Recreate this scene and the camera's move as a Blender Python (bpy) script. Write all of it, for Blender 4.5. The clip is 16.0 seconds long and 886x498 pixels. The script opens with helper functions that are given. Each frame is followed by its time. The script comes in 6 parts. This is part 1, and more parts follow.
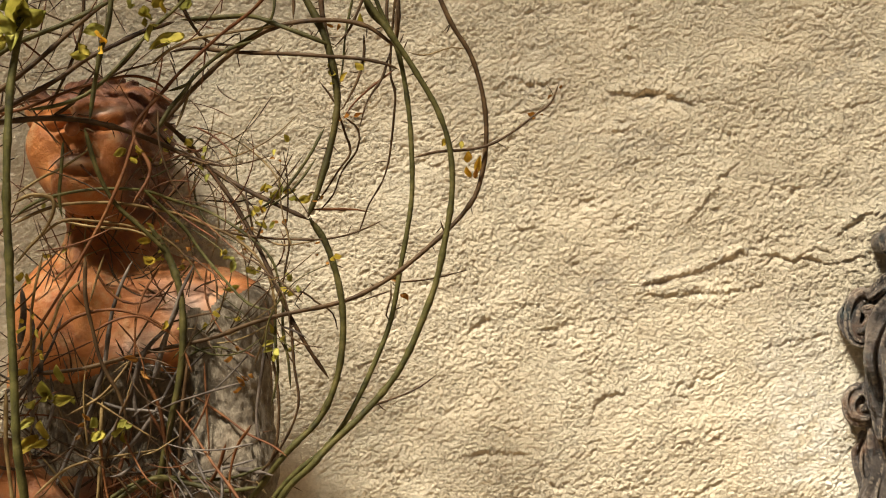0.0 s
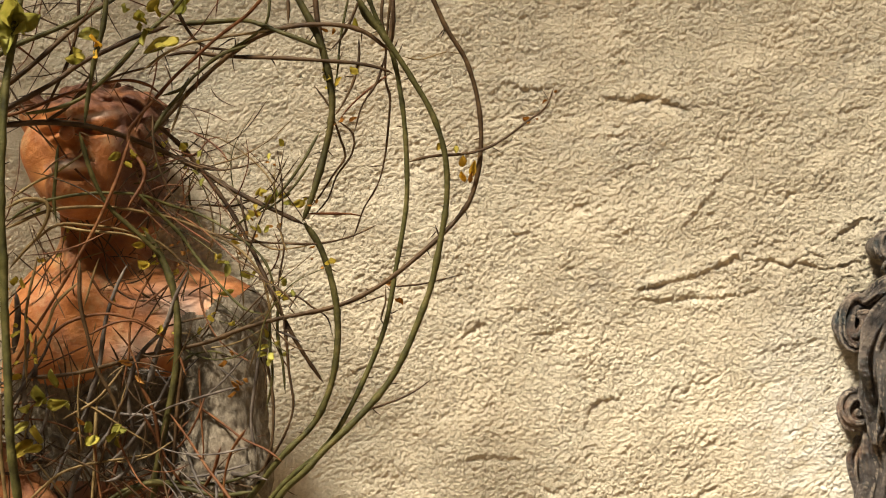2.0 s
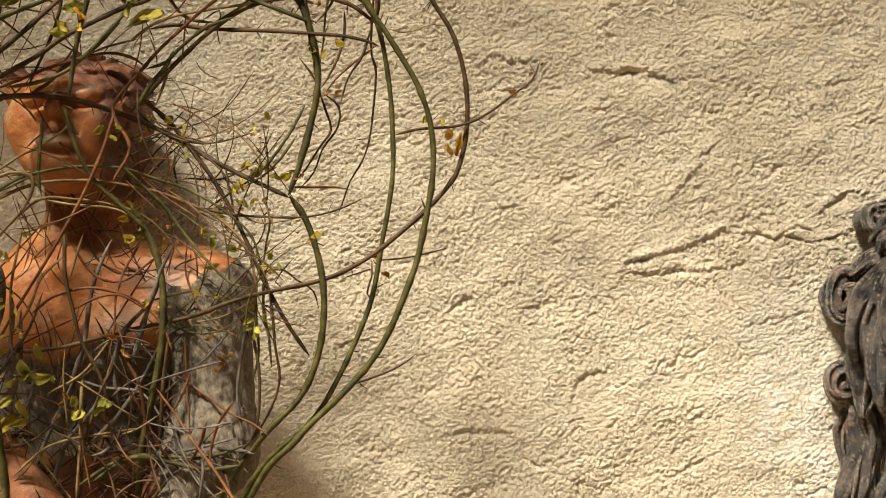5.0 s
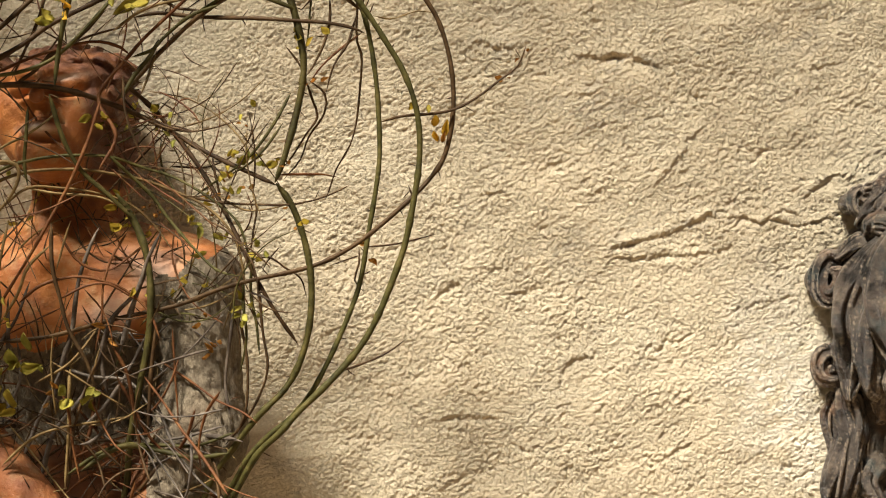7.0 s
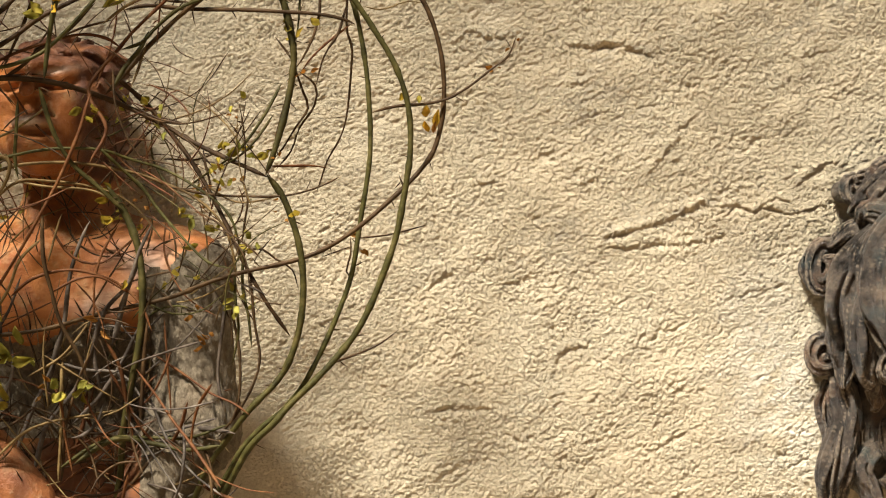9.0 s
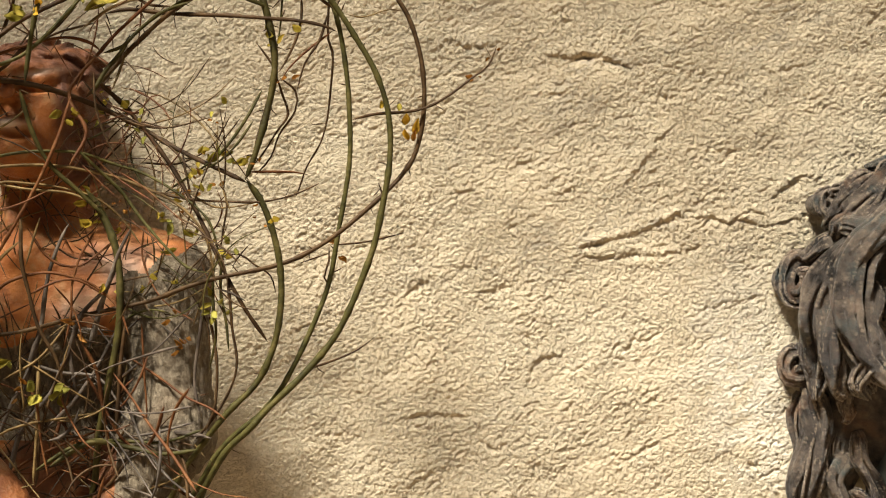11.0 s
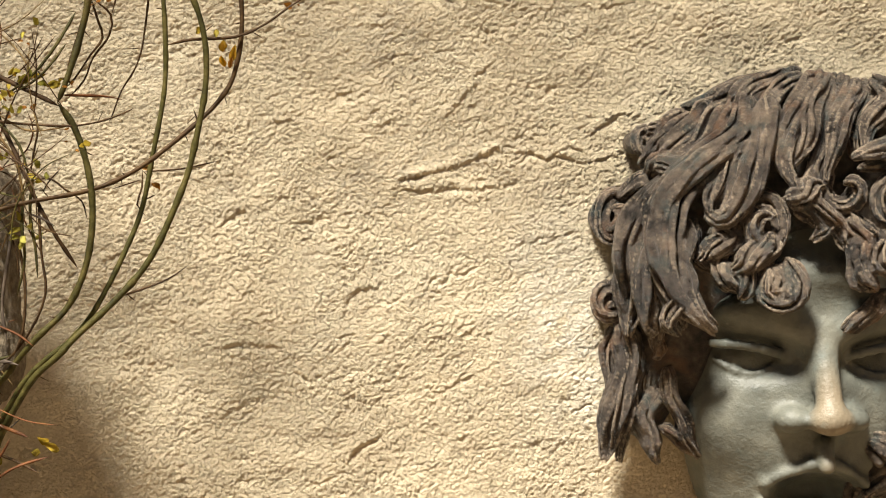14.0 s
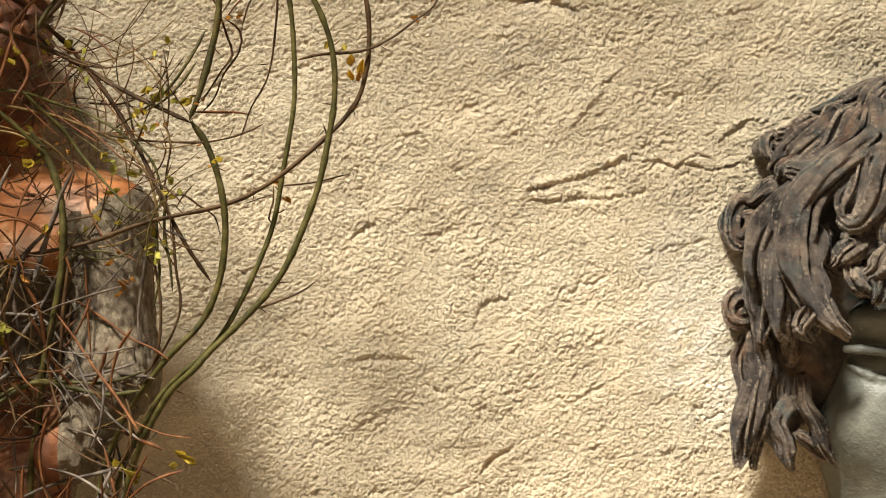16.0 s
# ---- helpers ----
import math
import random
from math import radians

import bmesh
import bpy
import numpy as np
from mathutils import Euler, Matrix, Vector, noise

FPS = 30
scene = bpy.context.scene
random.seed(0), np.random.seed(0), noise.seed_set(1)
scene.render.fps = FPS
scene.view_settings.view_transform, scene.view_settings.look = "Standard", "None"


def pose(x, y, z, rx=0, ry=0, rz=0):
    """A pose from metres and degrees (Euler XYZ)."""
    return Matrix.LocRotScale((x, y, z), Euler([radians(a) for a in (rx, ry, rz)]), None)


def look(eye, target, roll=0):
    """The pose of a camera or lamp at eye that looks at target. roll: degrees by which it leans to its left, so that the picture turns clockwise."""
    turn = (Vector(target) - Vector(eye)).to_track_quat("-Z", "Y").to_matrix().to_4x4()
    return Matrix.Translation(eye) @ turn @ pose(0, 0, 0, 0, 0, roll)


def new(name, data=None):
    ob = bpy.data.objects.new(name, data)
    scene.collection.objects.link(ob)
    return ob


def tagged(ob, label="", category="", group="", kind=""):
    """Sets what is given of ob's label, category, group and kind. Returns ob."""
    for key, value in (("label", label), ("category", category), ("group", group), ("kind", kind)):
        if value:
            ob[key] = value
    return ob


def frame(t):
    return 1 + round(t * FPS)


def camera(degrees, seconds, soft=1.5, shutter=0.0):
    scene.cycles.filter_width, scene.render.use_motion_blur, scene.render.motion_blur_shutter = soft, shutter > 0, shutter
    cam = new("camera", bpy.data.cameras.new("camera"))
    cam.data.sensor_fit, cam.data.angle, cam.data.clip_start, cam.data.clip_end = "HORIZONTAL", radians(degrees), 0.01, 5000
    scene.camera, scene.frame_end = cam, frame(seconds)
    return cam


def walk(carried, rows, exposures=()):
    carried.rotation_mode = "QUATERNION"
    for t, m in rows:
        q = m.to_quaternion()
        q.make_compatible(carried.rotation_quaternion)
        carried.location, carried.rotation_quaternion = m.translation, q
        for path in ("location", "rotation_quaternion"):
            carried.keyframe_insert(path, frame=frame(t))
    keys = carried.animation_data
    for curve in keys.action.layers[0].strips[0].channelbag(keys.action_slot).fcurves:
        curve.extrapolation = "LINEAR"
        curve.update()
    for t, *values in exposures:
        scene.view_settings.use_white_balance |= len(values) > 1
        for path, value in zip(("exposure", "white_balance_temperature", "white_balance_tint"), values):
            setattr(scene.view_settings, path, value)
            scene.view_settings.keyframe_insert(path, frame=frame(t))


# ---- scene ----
# ---------------------------------------------------------------- camera
cam = camera(26, 16.0, soft=1.1)
WALK = [
    (0, (0.0000, -1.8866, 0.6000), (0.0000, 0.1134, 0.6000), 0.00),
    (0.5, (0.0001, -1.8842, 0.6002), (0.0006, 0.1158, 0.5993), 0.29),
    (1, (-0.0022, -1.8816, 0.5939), (0.0026, 0.1184, 0.5991), 0.18),
    (1.5, (-0.0035, -1.8835, 0.5955), (0.0050, 0.1165, 0.6032), 0.15),
    (2, (0.0008, -1.8861, 0.5964), (0.0053, 0.1139, 0.6052), 0.02),
    (2.5, (0.0035, -1.8863, 0.5965), (0.0074, 0.1136, 0.6059), -0.08),
    (3, (0.0111, -1.8851, 0.5945), (0.0099, 0.1149, 0.6030), -0.21),
    (3.5, (0.0055, -1.8839, 0.5958), (0.0098, 0.1161, 0.5965), -0.04),
    (4, (0.0050, -1.8849, 0.5977), (0.0124, 0.1151, 0.5902), 0.04),
    (6.5, (-0.0036, -1.8760, 0.5940), (0.0321, 0.1235, 0.5653), -0.38),
    (7, (-0.0016, -1.8829, 0.5945), (0.0333, 0.1165, 0.5635), -0.46),
    (7.5, (-0.0008, -1.8834, 0.5941), (0.0340, 0.1160, 0.5609), -0.48),
    (8, (-0.0005, -1.8822, 0.5959), (0.0346, 0.1172, 0.5605), -0.60),
    (8.5, (0.0004, -1.8817, 0.5964), (0.0348, 0.1176, 0.5575), -0.75),
    (9, (0.0090, -1.8812, 0.5929), (0.0400, 0.1182, 0.5538), -0.87),
    (9.2, (0.0033, -1.8827, 0.5952), (0.0368, 0.1166, 0.5533), -0.82),
    (11.3, (-0.0055, -1.8897, 0.5986), (0.0858, 0.1079, 0.5629), 0.35),
    (11.5, (-0.0062, -1.8967, 0.6010), (0.1140, 0.0993, 0.5643), 0.65),
    (12, (-0.0119, -1.8975, 0.5995), (0.1349, 0.0968, 0.5625), 1.28),
    (12.5, (-0.0031, -1.8884, 0.5936), (0.1664, 0.1038, 0.5448), 1.39),
    (13, (0.0170, -1.8831, 0.5866), (0.2383, 0.1034, 0.5183), 1.26),
    (13.5, (0.0219, -1.8811, 0.5869), (0.2629, 0.1023, 0.4978), 1.21),
    (14, (0.0186, -1.8848, 0.5870), (0.2538, 0.0990, 0.4927), 1.18),
    (14.5, (0.0115, -1.8874, 0.5863), (0.2091, 0.1015, 0.5140), 0.60),
    (15, (0.0129, -1.8856, 0.5886), (0.1677, 0.1069, 0.5094), 0.60),
    (15.5, (0.0146, -1.8893, 0.5851), (0.1294, 0.1057, 0.5024), 0.17),
    (16, (0.0118, -1.8876, 0.5859), (0.1199, 0.1078, 0.5021), 0.11),
]
walk(cam, [(t, look(eye, target, roll)) for t, eye, target, roll in WALK])

# ---------------------------------------------------------------- light
SUN_FROM = Vector((-0.84, -1.0, 2.35)).normalized()
sun = new("sun", bpy.data.lights.new("sun", "SUN"))
sun.data.energy, sun.data.angle, sun.data.color = 5.0, radians(12.0), (1.0, 0.95, 0.85)
sun.matrix_world = look(SUN_FROM * 6, (0, 0, 0))
world = bpy.data.worlds.new("world")
scene.world = world
world.use_nodes = True
sky = world.node_tree.nodes.new("ShaderNodeTexSky")
sky.sky_type, sky.sun_disc = "NISHITA", False
sky.sun_elevation = math.asin(SUN_FROM.z)
sky.sun_rotation = math.atan2(SUN_FROM.x, SUN_FROM.y)
world.node_tree.links.new(sky.outputs[0], world.node_tree.nodes["Background"].inputs[0])
world.node_tree.nodes["Background"].inputs[1].default_value = 0.013
scene.view_settings.exposure = 1.92


# ---------------------------------------------------------------- materials
class Mat:
    """A node material with a few shorthands."""

    def __init__(self, name, rough=0.8, metal=0.0):
        self.m = bpy.data.materials.new(name)
        self.m.use_nodes = True
        self.t = self.m.node_tree
        self.b = self.t.nodes["Principled BSDF"]
        self.b.inputs["Roughness"].default_value = rough
        self.b.inputs["Metallic"].default_value = metal
        self.b.inputs["Specular IOR Level"].default_value = 0.3
        self.pos = self.t.nodes.new("ShaderNodeNewGeometry").outputs["Position"]

    def link(self, a, b):
        self.t.links.new(a, b)

    def noise(self, scale, detail=4, rough=0.55, stretch=None):
        n = self.t.nodes.new("ShaderNodeTexNoise")
        n.inputs["Scale"].default_value = scale
        n.inputs["Detail"].default_value = detail
        n.inputs["Roughness"].default_value = rough
        if stretch:
            mp = self.t.nodes.new("ShaderNodeMapping")
            mp.inputs["Scale"].default_value = stretch
            self.link(self.pos, mp.inputs[0])
            self.link(mp.outputs[0], n.inputs[0])
        else:
            self.link(self.pos, n.inputs[0])
        return n.outputs[0]

    def attr(self, name):
        n = self.t.nodes.new("ShaderNodeAttribute")
        n.attribute_name = name
        return n.outputs["Fac"]

    def ramp(self, fac, *stops):
        r = self.t.nodes.new("ShaderNodeValToRGB")
        while len(r.color_ramp.elements) < len(stops):
            r.color_ramp.elements.new(0.5)
        for e, (p, c) in zip(r.color_ramp.elements, stops):
            e.position, e.color = p, (*c, 1) if len(c) == 3 else c
        self.link(fac, r.inputs[0])
        return r.outputs[0]

    def mix(self, fac, a, b, how="MIX"):
        n = self.t.nodes.new("ShaderNodeMix")
        n.data_type, n.blend_type = "RGBA", how
        for value, slot in ((fac, n.inputs[0]), (a, n.inputs[6]), (b, n.inputs[7])):
            if isinstance(value, (int, float)):
                slot.default_value = value
            elif isinstance(value, tuple):
                slot.default_value = (*value, 1)
            else:
                self.link(value, slot)
        return n.outputs[2]

    def random(self):
        return self.t.nodes.new("ShaderNodeObjectInfo").outputs["Random"]

    def color(self, c):
        self.link(c, self.b.inputs["Base Color"])
        return self

    def bump(self, fac, dist, strength=1.0):
        n = self.t.nodes.new("ShaderNodeBump")
        n.inputs["Distance"].default_value = dist
        n.inputs["Strength"].default_value = strength
        self.link(fac, n.inputs["Height"])
        if self.b.inputs["Normal"].links:
            self.link(self.b.inputs["Normal"].links[0].from_socket, n.inputs["Normal"])
        self.link(n.outputs[0], self.b.inputs["Normal"])
        return self

    def rough(self, fac, lo, hi):
        n = self.t.nodes.new("ShaderNodeMapRange")
        n.inputs["To Min"].default_value, n.inputs["To Max"].default_value = lo, hi
        self.link(fac, n.inputs["Value"])
        self.link(n.outputs[0], self.b.inputs["Roughness"])
        return self


# lime plaster: cream, greyed in patches, sandy grain
m = Mat("lime_plaster", 0.93)
base = m.ramp(m.noise(5.5, 5, 0.6), (0.30, (0.60, 0.50, 0.345)), (0.52, (0.67, 0.57, 0.40)), (0.75, (0.72, 0.63, 0.46)))
grey = m.ramp(m.noise(16, 6, 0.7), (0.50, (0, 0, 0)), (0.72, (0.35, 0.35, 0.35)))
base = m.mix(grey, base, (0.50, 0.455, 0.36))
speck = m.ramp(m.noise(420, 3, 0.6), (0.30, (0.84, 0.82, 0.78)), (0.55, (1, 1, 1)))
base = m.mix(1.0, base, speck, "MULTIPLY")
stain = m.ramp(m.noise(44, 6, 0.75), (0.60, (0, 0, 0)), (0.76, (0.5, 0.5, 0.5)))
base = m.mix(stain, base, (0.47, 0.37, 0.22))
base = m.mix(m.ramp(m.attr("fresh"), (0.0, (0, 0, 0)), (1.0, (0.75, 0.75, 0.75))), base, (0.78, 0.72, 0.60))
base = m.mix(m.ramp(m.attr("grime"), (0.0, (0, 0, 0)), (1.0, (0.6, 0.6, 0.6))), base, (0.36, 0.31, 0.235))
chips = m.ramp(m.noise(230, 5, 0.62, (0.75, 1.0, 1.25)), (0.40, (1, 1, 1)), (0.485, (0.75, 0.75, 0.75)), (0.50, (0, 0, 0)), (0.515, (0.75, 0.75, 0.75)), (0.60, (1, 1, 1)))
smooth = m.ramp(m.noise(14, 4, 0.6, (0.7, 1.0, 1.4)), (0.46, (0, 0, 0)), (0.62, (0.75, 0.75, 0.75)))
chips = m.mix(smooth, chips, (1, 1, 1))
PLASTER = m.color(base).bump(chips, 0.0022, 0.85).bump(m.noise(650, 4, 0.7), 0.0009, 0.75).m

# soil
m = Mat("dry_soil", 0.95)
SOIL = m.color(m.ramp(m.noise(30, 6, 0.65), (0.3, (0.11, 0.078, 0.047)), (0.7, (0.22, 0.162, 0.10)))).bump(m.noise(80, 6), 0.01).m

# brown stone for the added walls out of view
m = Mat("added_wall", 0.9)
ADDED_WALL = m.color(m.ramp(m.noise(7, 6, 0.65), (0.3, (0.11, 0.078, 0.048)), (0.7, (0.21, 0.152, 0.095)))).bump(m.noise(40, 6), 0.01).m

# terracotta, burnt orange with paler scuffs
m = Mat("terracotta", 0.62)
base = m.ramp(m.noise(26, 5, 0.6), (0.30, (0.20, 0.058, 0.014)), (0.55, (0.36, 0.122, 0.028)), (0.78, (0.47, 0.20, 0.058)))
scuff = m.ramp(m.noise(75, 6, 0.7), (0.60, (0, 0, 0)), (0.74, (0.6, 0.6, 0.6)))
base = m.mix(scuff, base, (0.50, 0.31, 0.16))
soot = m.ramp(m.noise(17, 5, 0.7), (0.56, (0, 0, 0)), (0.72, (0.7, 0.7, 0.7)))
base = m.mix(soot, base, (0.11, 0.055, 0.035))
ochre = m.ramp(m.noise(38, 5, 0.7), (0.52, (0, 0, 0)), (0.68, (0.55, 0.55, 0.55)))
base = m.mix(ochre, base, (0.40, 0.26, 0.12))
# brown: the dark hair, and shade painted in low on the body
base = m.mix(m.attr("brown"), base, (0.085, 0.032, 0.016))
base = m.mix(m.attr("pale"), base, (0.70, 0.57, 0.46))
TERRACOTTA = m.color(base).rough(m.noise(60, 4), 0.42, 0.8).bump(m.noise(150, 6, 0.65), 0.0024).m

# grey shaggy fleece of fired clay
m = Mat("fleece_clay", 0.9)
base = m.ramp(m.noise(240, 5, 0.7, (1.3, 1.3, 0.6)), (0.32, (0.125, 0.096, 0.064)), (0.5, (0.195, 0.153, 0.100)), (0.68, (0.30, 0.242, 0.163)))
base = m.mix(m.ramp(m.noise(22, 4), (0.5, (0, 0, 0)), (0.75, (0.3, 0.3, 0.3))), base, (0.24, 0.16, 0.095))
FLEECE = m.color(base).bump(m.noise(300, 6, 0.75, (1.4, 1.4, 0.6)), 0.005).m

# mask skin: patinated grey-green clay
m = Mat("patina_skin", 0.5)
base = m.ramp(m.noise(20, 5, 0.6), (0.28, (0.058, 0.060, 0.050)), (0.5, (0.118, 0.120, 0.098)), (0.75, (0.20, 0.195, 0.155)))
verd = m.ramp(m.noise(33, 5, 0.7), (0.55, (0, 0, 0)), (0.75, (0.45, 0.45, 0.45)))
base = m.mix(verd, base, (0.09, 0.13, 0.125))
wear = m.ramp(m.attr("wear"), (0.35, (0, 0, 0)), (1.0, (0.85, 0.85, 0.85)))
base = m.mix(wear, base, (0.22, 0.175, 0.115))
pits = m.ramp(m.noise(85, 3, 0.5), (0.66, (0, 0, 0)), (0.74, (0.5, 0.5, 0.5)))
base = m.mix(pits, base, (0.20, 0.19, 0.15))
m.b.inputs["Specular IOR Level"].default_value = 0.35
SKIN = m.color(base).rough(m.noise(70, 4), 0.36, 0.68).bump(m.noise(60, 5, 0.6), 0.0022).bump(m.noise(330, 4, 0.6), 0.0005).m

# mask hair: dark brown-grey glaze with pale and rusty edges
m = Mat("patina_hair", 0.5)
base = m.ramp(m.noise(30, 6, 0.7), (0.36, (0.012, 0.010, 0.009)), (0.51, (0.092, 0.072, 0.056)), (0.67, (0.24, 0.186, 0.136)))
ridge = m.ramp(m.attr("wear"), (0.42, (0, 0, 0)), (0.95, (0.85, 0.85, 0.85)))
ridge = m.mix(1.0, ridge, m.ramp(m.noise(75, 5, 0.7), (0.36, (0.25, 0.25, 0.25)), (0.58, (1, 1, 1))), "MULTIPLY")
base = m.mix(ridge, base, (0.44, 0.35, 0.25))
rust = m.ramp(m.noise(24, 4, 0.65), (0.56, (0, 0, 0)), (0.72, (0.6, 0.6, 0.6)))
base = m.mix(rust, base, (0.23, 0.12, 0.062))
blue = m.ramp(m.noise(31, 4, 0.7), (0.54, (0, 0, 0)), (0.72, (0.7, 0.7, 0.7)))
base = m.mix(blue, base, (0.035, 0.068, 0.070))
m.b.inputs["Specular IOR Level"].default_value = 0.5
HAIR = m.color(base).rough(m.noise(120, 4), 0.20, 0.52).bump(m.noise(330, 6, 0.75), 0.0060).m


def bark(name, dark, mid, pale, rough=0.6):
    m = Mat(name, rough)
    m.b.inputs["Specular IOR Level"].default_value = 0.15
    c = m.ramp(m.noise(55, 5, 0.65), (0.30, dark), (0.52, mid), (0.76, pale))
    c = m.mix(m.random(), c, m.mix(1.0, c, (0.72, 0.66, 0.60), "MULTIPLY"))
    return m.color(c).bump(m.noise(420, 4, 0.6), 0.0008).m


GREEN_BARK = bark("green_bark", (0.018, 0.016, 0.004), (0.056, 0.050, 0.012), (0.125, 0.100, 0.032))
BROWN_BARK = bark("brown_bark", (0.020, 0.011, 0.004), (0.055, 0.030, 0.011), (0.115, 0.068, 0.027))
RUSSET_BARK = bark("russet_bark", (0.044, 0.016, 0.005), (0.105, 0.039, 0.012), (0.19, 0.085, 0.027))
TAN_BARK = bark("tan_bark", (0.070, 0.043, 0.015), (0.165, 0.110, 0.042), (0.29, 0.21, 0.092))
DEAD_BARK = bark("dead_bark", (0.028, 0.022, 0.017), (0.098, 0.080, 0.064), (0.24, 0.205, 0.165), 0.85)


def leaf_material(name, a, b):
    m = Mat(name, 0.65)
    m.b.inputs["Specular IOR Level"].default_value = 0.15
    c = m.ramp(m.noise(90, 4), (0.3, a), (0.7, b))
    c = m.mix(m.random(), c, m.mix(1.0, c, (1.0, 0.85, 0.55), "MULTIPLY"))
    m.color(c).bump(m.noise(300, 3), 0.0006)
    thin, both = m.t.nodes.new("ShaderNodeBsdfTranslucent"), m.t.nodes.new("ShaderNodeMixShader")
    both.inputs[0].default_value = 0.42
    m.link(c, thin.inputs[0])
    m.link(m.b.outputs[0], both.inputs[1])
    m.link(thin.outputs[0], both.inputs[2])
    m.link(both.outputs[0], m.t.nodes["Material Output"].inputs[0])
    return m.m


LEAF = leaf_material("leaf_green", (0.25, 0.25, 0.045), (0.42, 0.39, 0.11))
LEAF_YELLOW = leaf_material("leaf_yellow", (0.30, 0.25, 0.040), (0.46, 0.37, 0.07))
LEAF_DRY = leaf_material("leaf_dry", (0.24, 0.11, 0.03), (0.44, 0.24, 0.06))
PETAL = leaf_material("petal_yellow", (0.52, 0.34, 0.04), (0.72, 0.52, 0.09))


# ---------------------------------------------------------------- mesh helpers
def mesh_from(name, verts, faces, *mats):
    """A mesh from arrays of places and of four-cornered faces."""
    me = bpy.data.meshes.new(name)
    verts, faces = np.asarray(verts, np.float32), np.asarray(faces, np.int32)
    me.vertices.add(len(verts))
    me.vertices.foreach_set("co", verts.ravel())
    me.loops.add(faces.size)
    me.loops.foreach_set("vertex_index", faces.ravel())
    me.polygons.add(len(faces))
    me.polygons.foreach_set("loop_start", np.arange(len(faces), dtype=np.int32) * faces.shape[1])
    me.update(calc_edges=True)
    me.polygons.foreach_set("use_smooth", np.ones(len(faces), bool))
    for mat in mats:
        me.materials.append(mat)
    return me


def value_on(me, name, values):
    me.attributes.new(name, "FLOAT", "POINT").data.foreach_set("value", np.asarray(values, np.float32))


def part(name, me, parent, label=""):
    ob = new(name, me)
    ob.parent = parent
    return tagged(ob, label)


def smin(a, b, k):
    h = np.clip(0.5 + 0.5 * (b - a) / k, 0, 1)
    return b * (1 - h) + a * h - k * h * (1 - h)


def smax(a, b, k):
    return -smin(-a, -b, k)


def ball(p, c, r):
    """Distance to an ellipsoid, near enough."""
    q = (p - np.array(c)) / np.array(r)
    n = np.sqrt((q * q).sum(-1))
    return (n - 1) * min(r)


def rod(p, a, b, ra, rb=None):
    """Distance to a capsule whose radius runs from ra to rb."""
    rb = ra if rb is None else rb
    a, b = np.array(a, float), np.array(b, float)
    h = np.clip(((p - a) @ (b - a)) / ((b - a) @ (b - a)), 0, 1)
    return np.sqrt(((p - a - h[..., None] * (b - a)) ** 2).sum(-1)) - (ra + (rb - ra) * h)


def sampled(field, axes, step, b=8):
    """The field's values on a grid; far from the surface one value serves a whole small block."""
    shape = tuple(len(a) for a in axes)
    starts = [np.arange(0, n, b) for n in shape]
    middles = [a[0] + step * (i + (b - 1) / 2) for a, i in zip(axes, starts)]
    rough = field(np.stack(np.meshgrid(*middles, indexing="ij"), -1))
    out = rough.astype(np.float32)
    for k, n in enumerate(shape):
        out = np.repeat(out, b, k).take(np.arange(n), k)
    todo = np.argwhere(np.abs(rough) < 0.9 * b * step + 0.014)
    for n in range(0, len(todo), 300):
        some = todo[n:n + 300] * b
        i, j, k = (np.minimum(some[:, c, None] + np.arange(b), shape[c] - 1) for c in range(3))
        i, j, k = i[:, :, None, None], j[:, None, :, None], k[:, None, None, :]
        p = np.stack(np.broadcast_arrays(axes[0][i], axes[1][j], axes[2][k]), -1)
        out[i, j, k] = field(p)
    return out


def skin_of(field, lo, hi, step):
    """The surface where field(places) is zero, as places and quads."""
    axes = [np.arange(a, b, step) for a, b in zip(lo, hi)]
    return net(sampled(field, axes, step), lo, step)


